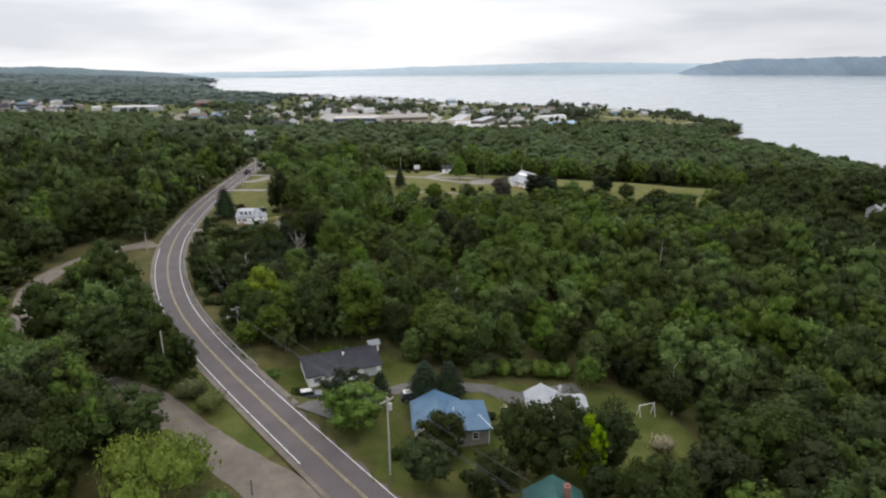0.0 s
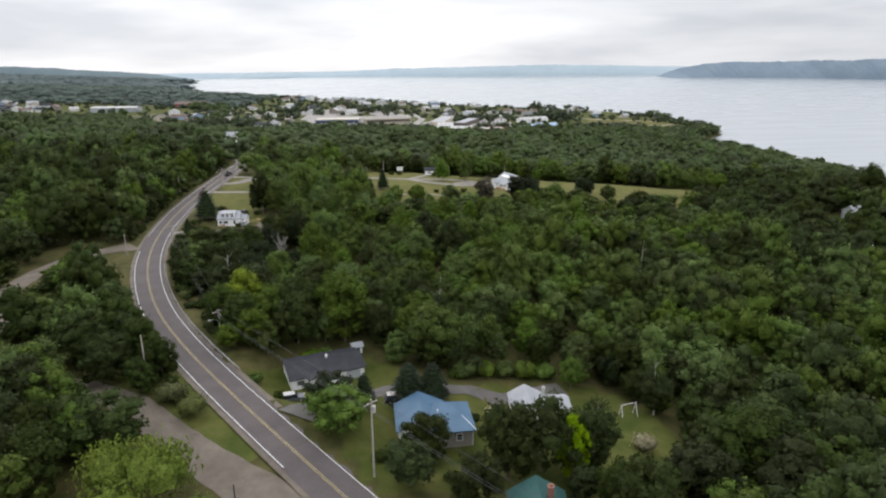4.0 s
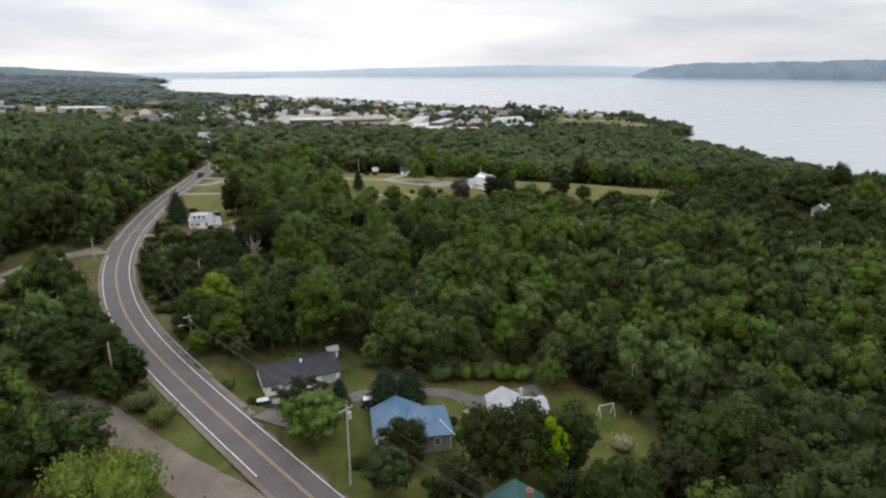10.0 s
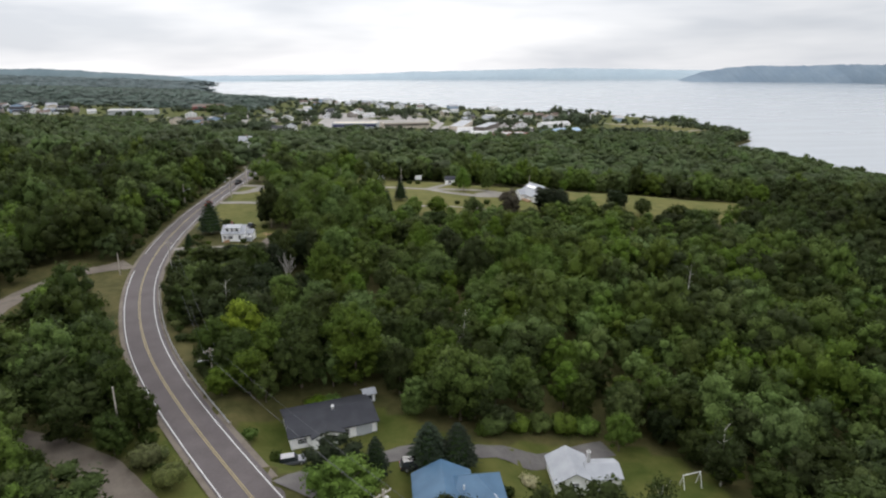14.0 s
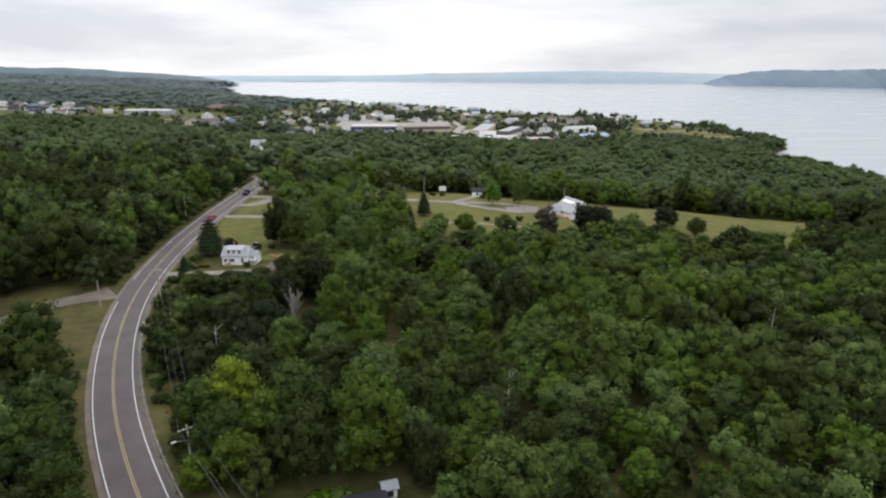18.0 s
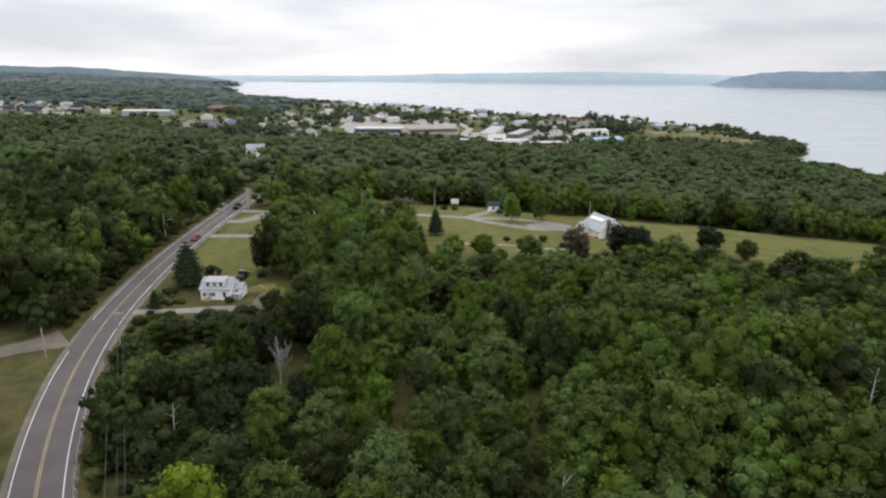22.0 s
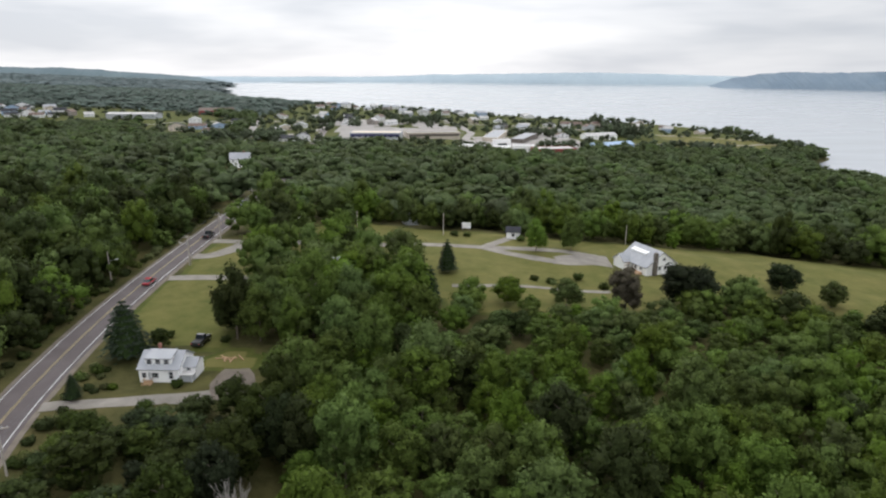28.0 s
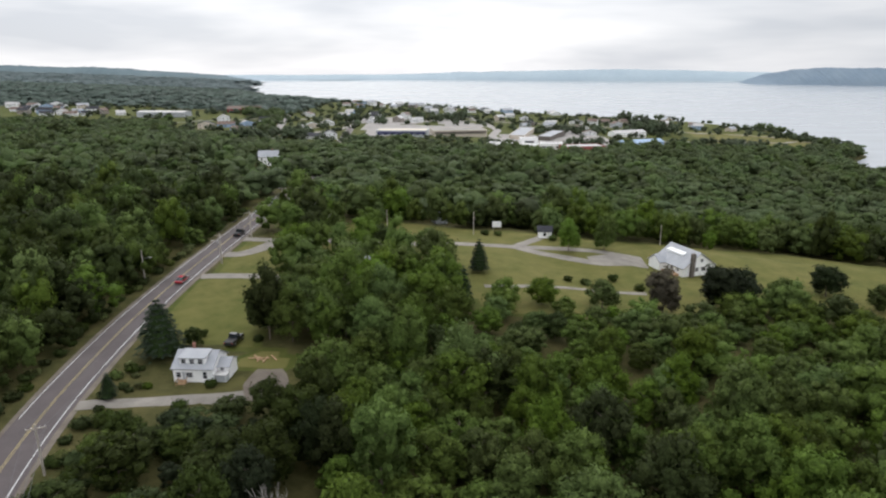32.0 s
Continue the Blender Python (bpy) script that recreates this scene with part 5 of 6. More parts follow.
def cottage():
    b = building("cottage", -42.9, 214.1, -5, "white cottage with pale grey roof and three-window dormer", "house", z=2.25)
    b.matrix_world = b.matrix_world @ Matrix.Scale(0.89, 4)
    w, d, eave, ridge = 7.4, 7.0, 3.0, 5.1
    gable(b, 0, 0, w, d, eave, ridge, M["white_siding"], M["roof_grey"], over=0.3)
    # dormer across the front slope
    bm = bmesh.new()
    box(bm, -2.6, 2.2, -2.7, 0.1, 3.35, 4.75)
    dormer = part("dormer", bm, M["white_siding"], b)
    bm = bmesh.new()
    v = [bm.verts.new(p) for p in ((-2.8, -3.0, 4.72), (2.4, -3.0, 4.72), (2.4, 0.3, 5.22), (-2.8, 0.3, 5.22), (-2.8, -3.0, 4.86), (2.4, -3.0, 4.86), (2.4, 0.3, 5.36), (-2.8, 0.3, 5.36))]
    for f in ((0, 3, 2, 1), (4, 5, 6, 7), (0, 1, 5, 4), (1, 2, 6, 5), (2, 3, 7, 6), (3, 0, 4, 7)):
        bm.faces.new([v[k] for k in f])
    part("dormer_roof", bm, M["roof_grey"], dormer)
    for x in (-1.9, -0.3, 1.3):
        window(b, x, -2.72, 4.08, 1.05, 1.1)
    window(b, -2.7, -3.52, 1.75, 1.0, 1.1)
    window(b, -0.7, -3.52, 1.75, 1.5, 1.1)
    window(b, 2.3, -3.52, 1.75, 0.9, 1.5)
    window(b, -3.72, -1, 1.75, 0.9, 1.2, 180)
    window(b, -3.72, 1.5, 1.75, 0.9, 1.2, 180)
    window(b, -3.72, 0, 3.9, 0.8, 0.9, 180)
    box_part("door", -1.95, -1.25, -3.58, -3.48, 0.5, 2.3, M["grey_siding"], b, "grey front door")
    bm = bmesh.new()
    for k in range(5):
        box(bm, -2.6, -1.1, -4.1 - k * 0.28, -3.8 - k * 0.28, -0.4, 0.9 - k * 0.2)
    part("steps", bm, M["raw_wood"], b, "unpainted wooden front steps")
    for x in (-2.6, -1.1):
        bm = bmesh.new()
        box(bm, x - 0.04, x + 0.04, -5.2, -3.6, 1.15, 1.25)
        box(bm, x - 0.04, x + 0.04, -5.2, -5.1, -0.4, 1.15)
        box(bm, x - 0.04, x + 0.04, -4.3, -4.2, 0.3, 1.15)
        part("railing", bm, M["raw_wood"], b)
    chimney(b, -1.2, 0.7, 4.4, 6.0, 0.45, M["brick"])
    # side wing with a screened porch
    box_part("foundation", -3.72, 3.72, -3.45, 3.45, -1.3, 0.25, M["grey_siding"], b, "grey concrete foundation")
    gable(b, 4.85, 0.6, 2.2, 4.0, 2.5, 3.5, M["white_siding"], M["roof_grey"], along="x", over=0.25)
    window(b, 4.7, -1.42, 2.05, 0.9, 0.7)
    box_part("porch", 3.9, 5.9, -3.0, -1.4, -0.8, 1.55, M["grey_siding"], b, "grey screened side porch")
    box_part("porch_roof", 3.75, 6.1, -3.2, -1.35, 1.55, 1.68, M["roof_pale"], b)
    for x in (3.85, 5.85):
        box_part("post", x, x + 0.1, -3.1, -3.0, -0.8, 1.55, M["white_trim"], b)


def ranch_house():
    b = building("bungalow", -7.75, 113.8, 16, "low white bungalow with dark shingle roof and attached garage", "house", z=-3.45)
    gable(b, 0, 0.9, 13.4, 8.6, 2.1, 3.25, M["white_siding"], M["roof_dark"], over=0.4)
    gable(b, -1.2, -2.9, 4.6, 3.4, 2.0, 2.75, M["white_siding"], M["roof_dark"], along="y", over=0.35)
    box_part("garage_door", 3.4, 5.9, -3.52, -3.4, 0.1, 1.95, M["grey_siding"], b, "pale grey panelled garage door")
    for k in range(3):
        box_part("panel", 3.5, 5.8, -3.55, -3.51, 0.2 + k * 0.6, 0.7 + k * 0.6, M["grey_siding"], b)
    window(b, 1.9, -3.43, 1.25, 0.9, 1.1)
    window(b, -2.2, -4.63, 1.25, 1.3, 1.1)
    window(b, -0.3, -4.63, 1.25, 1.1, 1.1)
    window(b, -5.0, -3.43, 1.25, 1.5, 1.0)
    window(b, -6.72, -1.5, 1.7, 1.2, 1.0, 180)
    window(b, -6.72, 1.8, 1.7, 1.2, 1.0, 180)
    box_part("door", 0.6, 1.4, -3.48, -3.38, 0.0, 1.9, M["tan_siding"], b, "tan front door")
    chimney(b, 0.6, 0.6, 2.9, 3.7, 0.3, M["white_trim"])
    for x in (-6.6, 1.3, 6.6):
        box_part("downspout", x, x + 0.1, -3.52, -3.42, 0, 2.1, M["white_trim"], b)


def blue_house():
    b = building("house", 10.4, 93.5, 0, "house with bright blue metal roof and tan siding", "house", z=-4.3)
    gable(b, -1.9, 0.9, 7.4, 7.8, 2.6, 4.4, M["white_siding"], M["roof_blue"], along="y", over=0.45, wall_label="white painted wall")
    # hipped main part in front, its eave wrapping the corner
    box_part("wall", -1.6, 5.7, -4.2, 3.6, -1.2, 2.6, M["tan_siding"], b, "tan siding wall")
    e0, e1, f0, f1, lo, hi = -2.0, 6.15, -4.65, 4.05, 2.55, 4.42
    bm = bmesh.new()
    low = [bm.verts.new(p) for p in ((e0, f0, lo), (e1, f0, lo), (e1, f1, lo), (e0, f1, lo))]
    edge = [bm.verts.new(p) for p in ((e0, f0, lo + 0.16), (e1, f0, lo + 0.16), (e1, f1, lo + 0.16), (e0, f1, lo + 0.16))]
    r0, r1 = bm.verts.new((0.2, 1.5, hi)), bm.verts.new((2.5, 1.5, hi))
    bm.faces.new(low[::-1])
    for k in range(4):
        bm.faces.new((low[k], low[(k + 1) % 4], edge[(k + 1) % 4], edge[k]))
    for f in ((edge[0], edge[1], r1, r0), (edge[1], edge[2], r1), (edge[2], edge[3], r0, r1), (edge[3], edge[0], r0)):
        bm.faces.new(f)
    roof = part("roof", bm, M["roof_blue"], b)
    # standing seams down the front slope
    for k in range(9):
        x = e0 + 0.5 + k * 0.9
        top = 0.92 if 0.2 < x < 2.5 else 0.92 * ((x - e0) / (0.2 - e0) if x <= 0.2 else (e1 - x) / (e1 - 2.5))
        bm = bmesh.new()
        a, c = Vector((x, f0 + 0.03, lo + 0.17)), Vector((x, f0 + (1.5 - f0) * top, lo + 0.17 + (hi - lo - 0.16) * top))
        limb(bm, a, c, 0.035, 0.035, 4)
        part("seam", bm, M["roof_blue"], roof)
    bm = bmesh.new()
    limb(bm, (e1, f0, lo + 0.17), (4.4, -1.5, 3.55), 0.05, 0.05, 5)
    part("hip_cap", bm, M["white_trim"], roof, "pale ridge capping")
    window(b, 1.0, -4.23, 1.5, 1.0, 1.2)
    window(b, 3.6, -4.23, 1.5, 1.0, 1.2)
    window(b, 5.73, -1.5, 1.5, 1.0, 1.2, 0)
    window(b, 5.73, 1.6, 1.5, 1.0, 1.2, 0)
    window(b, -5.63, 0.5, 1.6, 1.0, 1.1, 180)
    window(b, -5.63, 2.8, 1.6, 1.0, 1.1, 180)
    window(b, -3.8, -3.03, 1.6, 1.1, 1.1)
    box_part("door", -2.7, -1.8, -3.08, -2.98, 0.2, 2.2, M["white_trim"], b, "white side door")
    box_part("corner_trim", 5.6, 5.74, -4.24, -4.1, -0.8, 2.6, M["white_trim"], b)
    box_part("corner_trim", -1.64, -1.5, -4.24, -4.1, -0.8, 2.6, M["white_trim"], b)
    box_part("foundation", -1.55, 5.65, -4.25, 3.5, -1.25, -0.35, M["grey_siding"], b, "grey concrete foundation")
    bm = bmesh.new()
    limb(bm, (0.6, -0.6, 3.2), (0.6, -0.6, 4.4), 0.09, 0.09, 8)
    part("vent_pipe", bm, M["white_trim"], b)


def grey_house():
    b = building("house", 29.4, 102.4, -3, "small pale house with light grey roof and low side wing", "house", z=-7.6)
    gable(b, -1.2, 0.2, 5.6, 6.6, 2.0, 3.5, M["white_siding"], M["roof_grey"], along="y", over=0.35)
    gable(b, 3.5, 0.0, 4.6, 4.6, 1.9, 2.7, M["white_siding"], M["roof_grey"], over=0.3)
    window(b, -1.2, -3.13, 1.5, 1.2, 1.0)
    window(b, 2.4, -2.33, 1.3, 0.9, 0.9)
    window(b, -4.03, 0.4, 1.3, 0.9, 0.9, 180)
    box_part("door", 3.6, 4.5, -2.4, -2.3, 0, 1.85, M["stone_dark"], b, "dark doorway")
    chimney(b, 1.7, 0.9, 2.2, 4.3, 0.45, M["roof_pale"])


def teal_house():
    b = building("house", 21.4, 70.7, -8, "house with dark teal-green roof and brick chimney", "house", z=-5.2)
    gable(b, 0, 0, 7.0, 7.4, 2.9, 5.1, M["white_siding"], M["roof_teal"], along="y", over=0.4)
    chimney(b, 1.4, 0.5, 4.0, 6.1, 0.7, M["brick"])
    window(b, -1.5, 3.73, 1.7, 1.0, 1.2, 90)
    window(b, 1.5, 3.73, 1.7, 1.0, 1.2, 90)


def white_bungalow():
    b = building("bungalow", 66.2, 279.8, -72, "white bungalow with grey roof and tall dark chimney", "house", z=-0.9)
    gable(b, 0, 0, 11.4, 10.4, 2.0, 5.7, M["white_siding"], M["roof_grey"], over=0.4)
    gable(b, -3.6, -5.6, 4.6, 3.2, 1.9, 3.6, M["white_siding"], M["roof_grey"], along="y", over=0.3)
    # raised clerestory along the roof
    bm = bmesh.new()
    v = [bm.verts.new(p) for p in ((-4.6, -2.6, 3.7), (2.0, -2.6, 3.7), (2.0, -1.1, 4.8), (-4.6, -1.1, 4.8), (-4.6, -2.6, 4.55), (2.0, -2.6, 4.55), (2.0, -1.1, 5.05), (-4.6, -1.1, 5.05))]
    for f in ((0, 3, 2, 1), (4, 5, 6, 7), (0, 1, 5, 4), (1, 2, 6, 5), (2, 3, 7, 6), (3, 0, 4, 7)):
        bm.faces.new([v[k] for k in f])
    part("clerestory", bm, M["white_trim"], b, "long white raised roof light")
    chimney(b, 6.1, -2.6, -0.8, 5.9, 0.95, M["stone_dark"], cap=False)
    for y in (-0.8, 1.2, 3.2):
        window(b, 5.73, y, 1.3, 1.1, 1.2, 0)
    window(b, 5.73, 0.6, 3.7, 1.0, 1.0, 0)
    for x in (1.4, 3.6):
        window(b, x, -5.23, 1.15, 1.2, 0.9)
    box_part("door", -0.6, 0.3, -5.3, -5.2, 0, 1.85, M["grey_siding"], b, "grey front door")
    box_part("garage_door", -5.78, -5.7, -2.6, 1.6, 0, 2.0, M["grey_siding"], b, "grey garage door")
    box_part("deck", -0.8, 4.4, -7.0, -5.25, -0.6, 0.2, M["raw_wood"], b)


def simple_house(name, x, y, turn, w, d, eave, ridge, wall, roof, label, wins=3, storeys=1, group="", category="house", z=None, along="x", chim=False):
    b = building(name, x, y, turn, label, category, group, z)
    gable(b, 0, 0, w, d, eave, ridge, wall, roof, along=along, over=0.3)
    for s in range(storeys):
        zz = eave * (s + 0.55) / storeys
        for k in range(wins):
            window(b, (k + 0.5) / wins * w - w / 2, -d / 2 - 0.03, zz, 1.0, 1.2, bars=False)
    if chim:
        chimney(b, w * 0.2, 0, ridge - 0.6, ridge + 0.9, 0.6)
    return b


def flat_building(name, x, y, turn, w, d, h, wall, roof, label, wins=0, band=None, category="building"):
    b = building(name, x, y, turn, label, category)
    box_part("wall", -w / 2, w / 2, -d / 2, d / 2, -2, h, wall, b)
    box_part("roof", -w / 2 + 0.3, w / 2 - 0.3, -d / 2 + 0.3, d / 2 - 0.3, h, h + 0.15, roof, b)
    bm = bmesh.new()
    for a in ((-w / 2, w / 2, -d / 2 - 0.1, -d / 2 + 0.3), (-w / 2, w / 2, d / 2 - 0.3, d / 2 + 0.1), (-w / 2 - 0.1, -w / 2 + 0.3, -d / 2, d / 2), (w / 2 - 0.3, w / 2 + 0.1, -d / 2, d / 2)):
        box(bm, *a, h - 0.3, h + 0.5)
    part("parapet", bm, wall, b)
    if band is not None:
        box_part("fascia", -w / 2 + 1, w / 2 - 1, -d / 2 - 0.5, -d / 2 - 0.1, h * 0.45, h * 0.85, band, b)
    for k in range(wins):
        window(b, (k + 0.5) / wins * w - w / 2, -d / 2 - 0.03, h * 0.45, w / wins * 0.55, h * 0.35, bars=False)
    return b


cottage()
ranch_house()
blue_house()
grey_house()
teal_house()
white_bungalow()
simple_house("shed", 32.3, 305.5, -10, 4.2, 3.4, 2.2, 3.4, M["white_siding"], M["roof_dark"], "small white shed with dark roof", 1, category="shed")
simple_house("shed", -1.8, 121.6, 15, 1.8, 1.7, 1.7, 2.2, M["white_siding"], M["roof_grey"], "small white garden shed beside woods", 1, category="shed", z=-2.9)
simple_house("shed", 0.2, 331.5, 25, 4.5, 4.0, 2.6, 4.4, M["grey_siding"], M["roof_grey"], "grey gabled shed among trees", 1, category="shed", along="y")
simple_house("house", -39.8, 323.5, 0, 8.4, 6.0, 3.0, 4.2, M["white_siding"], M["roof_pale"], "small pale-roofed house behind roadside trees", 2)
simple_house("house", -22.0, 264.0, 10, 7.0, 6.0, 3.2, 5.2, M["white_siding"], M["roof_grey"], "white house half hidden among dark trees", 2)
simple_house("house", -93.9, 482, 8, 11.0, 8.0, 5.6, 8.6, M["white_siding"], M["roof_grey"], "tall white two-storey house beside the road", 3, 2, chim=True, z=-1.8)
simple_house("house", -118, 452, 15, 9.0, 7.0, 3.0, 5.4, M["white_siding"], M["roof_grey"], "pale house among dark trees", 2)
simple_house("house", 154.5, 178.5, 35, 9, 7, 3.0, 6.0, M["white_siding"], M["roof_dark"], "house with dark roof hidden in woodland", 2, along="y")
simple_house("house", 190, 220.5, 5, 11, 7, 3.2, 5.6, M["grey_siding"], M["roof_grey"], "grey house at the far edge of a meadow", 2)


def notice_board():
    b = new("notice_board")
    b.location = (18.7, 317.5, gz(18.7, 317.5))
    box_part("panel", -1.5, 1.5, -0.06, 0.06, 1.0, 3.0, M["white_trim"], b, "plain white panel")
    for x in (-1.2, 1.1):
        box_part("post", x, x + 0.12, 0.06, 0.16, -0.3, 2.9, M["pole_wood"], b)
    tagged(b, "white board on two posts across a lawn", "board")


notice_board()


# ---- the town ----
def sheet_on_land(name, poly, material, label, lift=0.25, step=8.0, category="pavement"):
    """A paved area that follows the land."""
    P = np.array(poly, float)
    xs, ys = np.arange(P[:, 0].min(), P[:, 0].max(), step), np.arange(P[:, 1].min(), P[:, 1].max(), step)
    verts, faces = [], []
    for x in xs:
        for y in ys:
            if inside(np.array([x + step / 2]), np.array([y + step / 2]), poly)[0]:
                k = len(verts)
                verts += [(a, b, gz(a, b) + lift) for a, b in ((x, y), (x + step, y), (x + step, y + step), (x, y + step))]
                faces.append((k, k + 1, k + 2, k + 3))
    ob = mesh_ob(name, verts, faces, material)
    bm = bmesh.new()
    bm.from_mesh(ob.data)
    bmesh.ops.remove_doubles(bm, verts=bm.verts, dist=0.01)
    bm.to_mesh(ob.data)
    bm.free()
    return tagged(ob, label, category, kind="structure")


def town():
    sheet_on_land("parking_lot", [(-66, 705), (-74, 905), (20, 895), (66, 845), (58, 790), (0, 770), (-52, 735)], M["pale_lot"], "wide pale parking lot beside a shopping centre")
    sheet_on_land("yard_1", [(20, 890), (62, 850), (70, 930), (30, 1010), (5, 1000)], M["pale_lot"], "pale paved yard behind a shopping centre")
    sheet_on_land("yard_2", [(50, 668), (95, 655), (128, 700), (110, 800), (78, 800)], M["pale_lot"], "pale paved yard between low shops")
    sheet_on_land("yard_3", [(-100, 905), (-20, 905), (10, 960), (-40, 1000), (-110, 990)], M["pale_lot"], "pale paved yard between town houses")
    sheet_on_land("yard_4", [(110, 700), (160, 690), (190, 770), (180, 880), (140, 890)], M["pale_lot"], "pale paved yard beside long sheds")
    ribbon("town_road_5", [(-150, 660), (-140, 700), (-128, 745), (-100, 800), (-85, 900)], 7, M["pale_lot"], "pale street between houses and shops", "road", 0.3)
    ribbon("town_road_1", [(-146, 728), (-160, 800), (-175, 912), (-190, 1010)], 8, M["pale_lot"], "pale straight street in town", "road", 0.3)
    ribbon("town_road_2", [(62, 700), (66, 780), (80, 850), (75, 950), (60, 1060)], 9, M["pale_lot"], "pale street between shops", "road", 0.3)
    ribbon("town_road_3", [(-290, 860), (-255, 905), (-200, 930), (-90, 960), (60, 990), (220, 960), (330, 905), (430, 880)], 7, M["pale_lot"], "pale street crossing the town", "road", 0.3)
    ribbon("town_road_4", [(230, 765), (300, 790), (380, 800), (430, 820)], 5, M["pale_lot"], "pale lane across fields", "road", 0.3)
    flat_building("shopping_centre", -26, 760, -5, 50, 26, 5.5, M["grey_siding"], M["beige_wall"], "long low shop with navy fascia and tan roof", 8, M["navy"])
    flat_building("shopping_centre", 30, 776, 8, 54, 30, 6.0, M["beige_wall"], M["pale_lot"], "long low beige shopping centre", 0, M["stone_dark"])
    flat_building("warehouse", 70, 655, -22, 42, 14, 4.2, M["white_siding"], M["roof_pale"], "long low white shed", 6)
    flat_building("shop", 126, 640, 8, 34, 18, 5.5, M["red_wall"], M["roof_pale"], "red-brown shop with flat pale roof", 0)
    flat_building("shop", 104, 660, -10, 18, 14, 4.5, M["white_siding"], M["roof_pale"], "low white shop with small windows", 3)
    flat_building("shop", 100, 795, 74, 90, 16, 4.2, M["beige_wall"], M["roof_grey"], "long row of shops with grey roof", 0)
    flat_building("shop", 128, 780, 66, 70, 14, 4.0, M["stone_dark"], M["roof_grey"], "long low shed with grey roof", 0)
    flat_building("shop", 92, 705, 0, 16, 10, 6.5, M["white_siding"], M["roof_pale"], "boxy white flat-roofed building", 1)
    simple_house("hall", 202, 722, 22, 48, 14, 4.0, 6.5, M["blue_wall"], M["blue_wall"], "long pale-blue metal hall", 5, category="building")
    simple_house("hall", 220, 818, 18, 40, 14, 4.5, 7.0, M["white_siding"], M["roof_pale"], "long white hall with pale roof", 5, category="building")
    simple_house("school", -334, 946, -6, 62, 20, 6.0, 7.5, M["grey_siding"], M["roof_pale"], "long grey school with pale roof", 12, category="building")
    simple_house("hall", -252, 1016, 8, 44, 16, 5.0, 8.5, M["red_wall"], M["roof_brown"], "long red building with brown roof", 6, category="building")
    rng = np.random.default_rng(41)
    walls = [M["town_white"]] * 6 + [M["grey_siding"], M["beige_wall"], M["tan_siding"], M["blue_wall"]]
    roofs = [M["roof_grey"], M["roof_dark"], M["roof_brown"], M["roof_pale"]]
    words = {0: "grey", 1: "dark", 2: "brown", 3: "pale"}
    spots = [(-103, 702), (-92, 712), (-118, 873), (-68, 922), (-37, 936), (-14, 940), (-107, 1016), (163, 962), (131, 948), (206, 1000), (225, 985), (-215, 806), (-170, 722), (-228, 782), (-190, 870), (-205, 960),
             (-483, 950), (-470, 962), (-452, 948), (-437, 956), (-462, 985), (-500, 975), (-520, 965), (-445, 990), (-550, 1000), (-560, 1060), (-540, 1078), (-521, 1058), (-502, 1076), (-577, 1084), (-532, 1040), (-556, 1030), (-592, 1058), (-511, 1028), (-486, 1048), (-606, 1084), (-425, 975), (-395, 960), (-515, 995), (180, 826), (150, 905), (190, 905), (120, 905),
             (-130, 790), (-128, 830), (-190, 760), (-200, 830), (-240, 880), (-160, 985), (-70, 985), (-30, 1000), (100, 1010), (140, 1030), (250, 1020), (290, 1010), (330, 990), (370, 1000), (310, 960), (400, 950), (270, 940)]
    for _ in range(60):
        x, y = rng.uniform(-150, 400), rng.uniform(940, 1320)
        if shore_distance(np.array([x]), np.array([y]))[0] > 25 and all((x - a) ** 2 + (y - b) ** 2 > 400 for a, b in spots):
            spots.append((x, y))
    for x, y in spots:
        k, q = int(rng.integers(0, 10)), int(rng.integers(0, 4))
        w, two = rng.uniform(11, 18), rng.random() < 0.4
        tone = {6: "grey", 7: "beige", 8: "tan", 9: "blue"}.get(k, "white")
        simple_house("house", x, y, rng.uniform(-40, 40), w, rng.uniform(7.5, 10), 5.2 if two else 3.2, 8.2 if two else 5.8, walls[k], roofs[q],
                     f"{tone} town house with {words[q]} roof near the bay", 3, 2 if two else 1, "town houses", along="x" if rng.random() < 0.6 else "y")
    # trees between the houses
    far = [crown_broad(rng, 10, 4.8, 60, 0.45, 9, True) for _ in range(5)]
    pts = []
    for _ in range(1500):
        x, y = rng.uniform(-540, 470), rng.uniform(640, 1350)
        if not open_town(x, y):
            continue
        pts.append((x, y, gz(x, y) - 0.3, rng.uniform(0.4, 0.8), rng.uniform(0.6, 1.0), rng.integers(0, 5)))
    for cx, cy, n, sp, hh in ((262, 868, 26, 14, 1.6), (278, 1000, 12, 12, 1.8), (386, 1100, 8, 18, 1.0), (420, 850, 10, 14, 1.0), (440, 800, 12, 12, 0.9), (420, 770, 8, 10, 0.8), (300, 735, 26, 16, 0.9),
                              (160, 850, 16, 22, 0.9), (40, 1010, 10, 12, 1.2), (0, 965, 8, 9, 1.1), (-90, 940, 14, 14, 1.1), (150, 690, 10, 12, 1.0), (-125, 715, 14, 10, 1.2), (-160, 690, 12, 16, 1.3), (60, 690, 6, 6, 0.7)):
        for _ in range(n):
            x, y = rng.normal(cx, sp), rng.normal(cy, sp)
            if shore_distance(np.array([x]), np.array([y]))[0] > 2:
                pts.append((x, y, gz(x, y) - 0.3, rng.uniform(0.75, 1.1) * hh, rng.uniform(0.9, 1.3), rng.integers(0, 5)))
    forest_blob("town_trees", pts, far, M["leaf_town"], "scattered green trees between town buildings", 34)


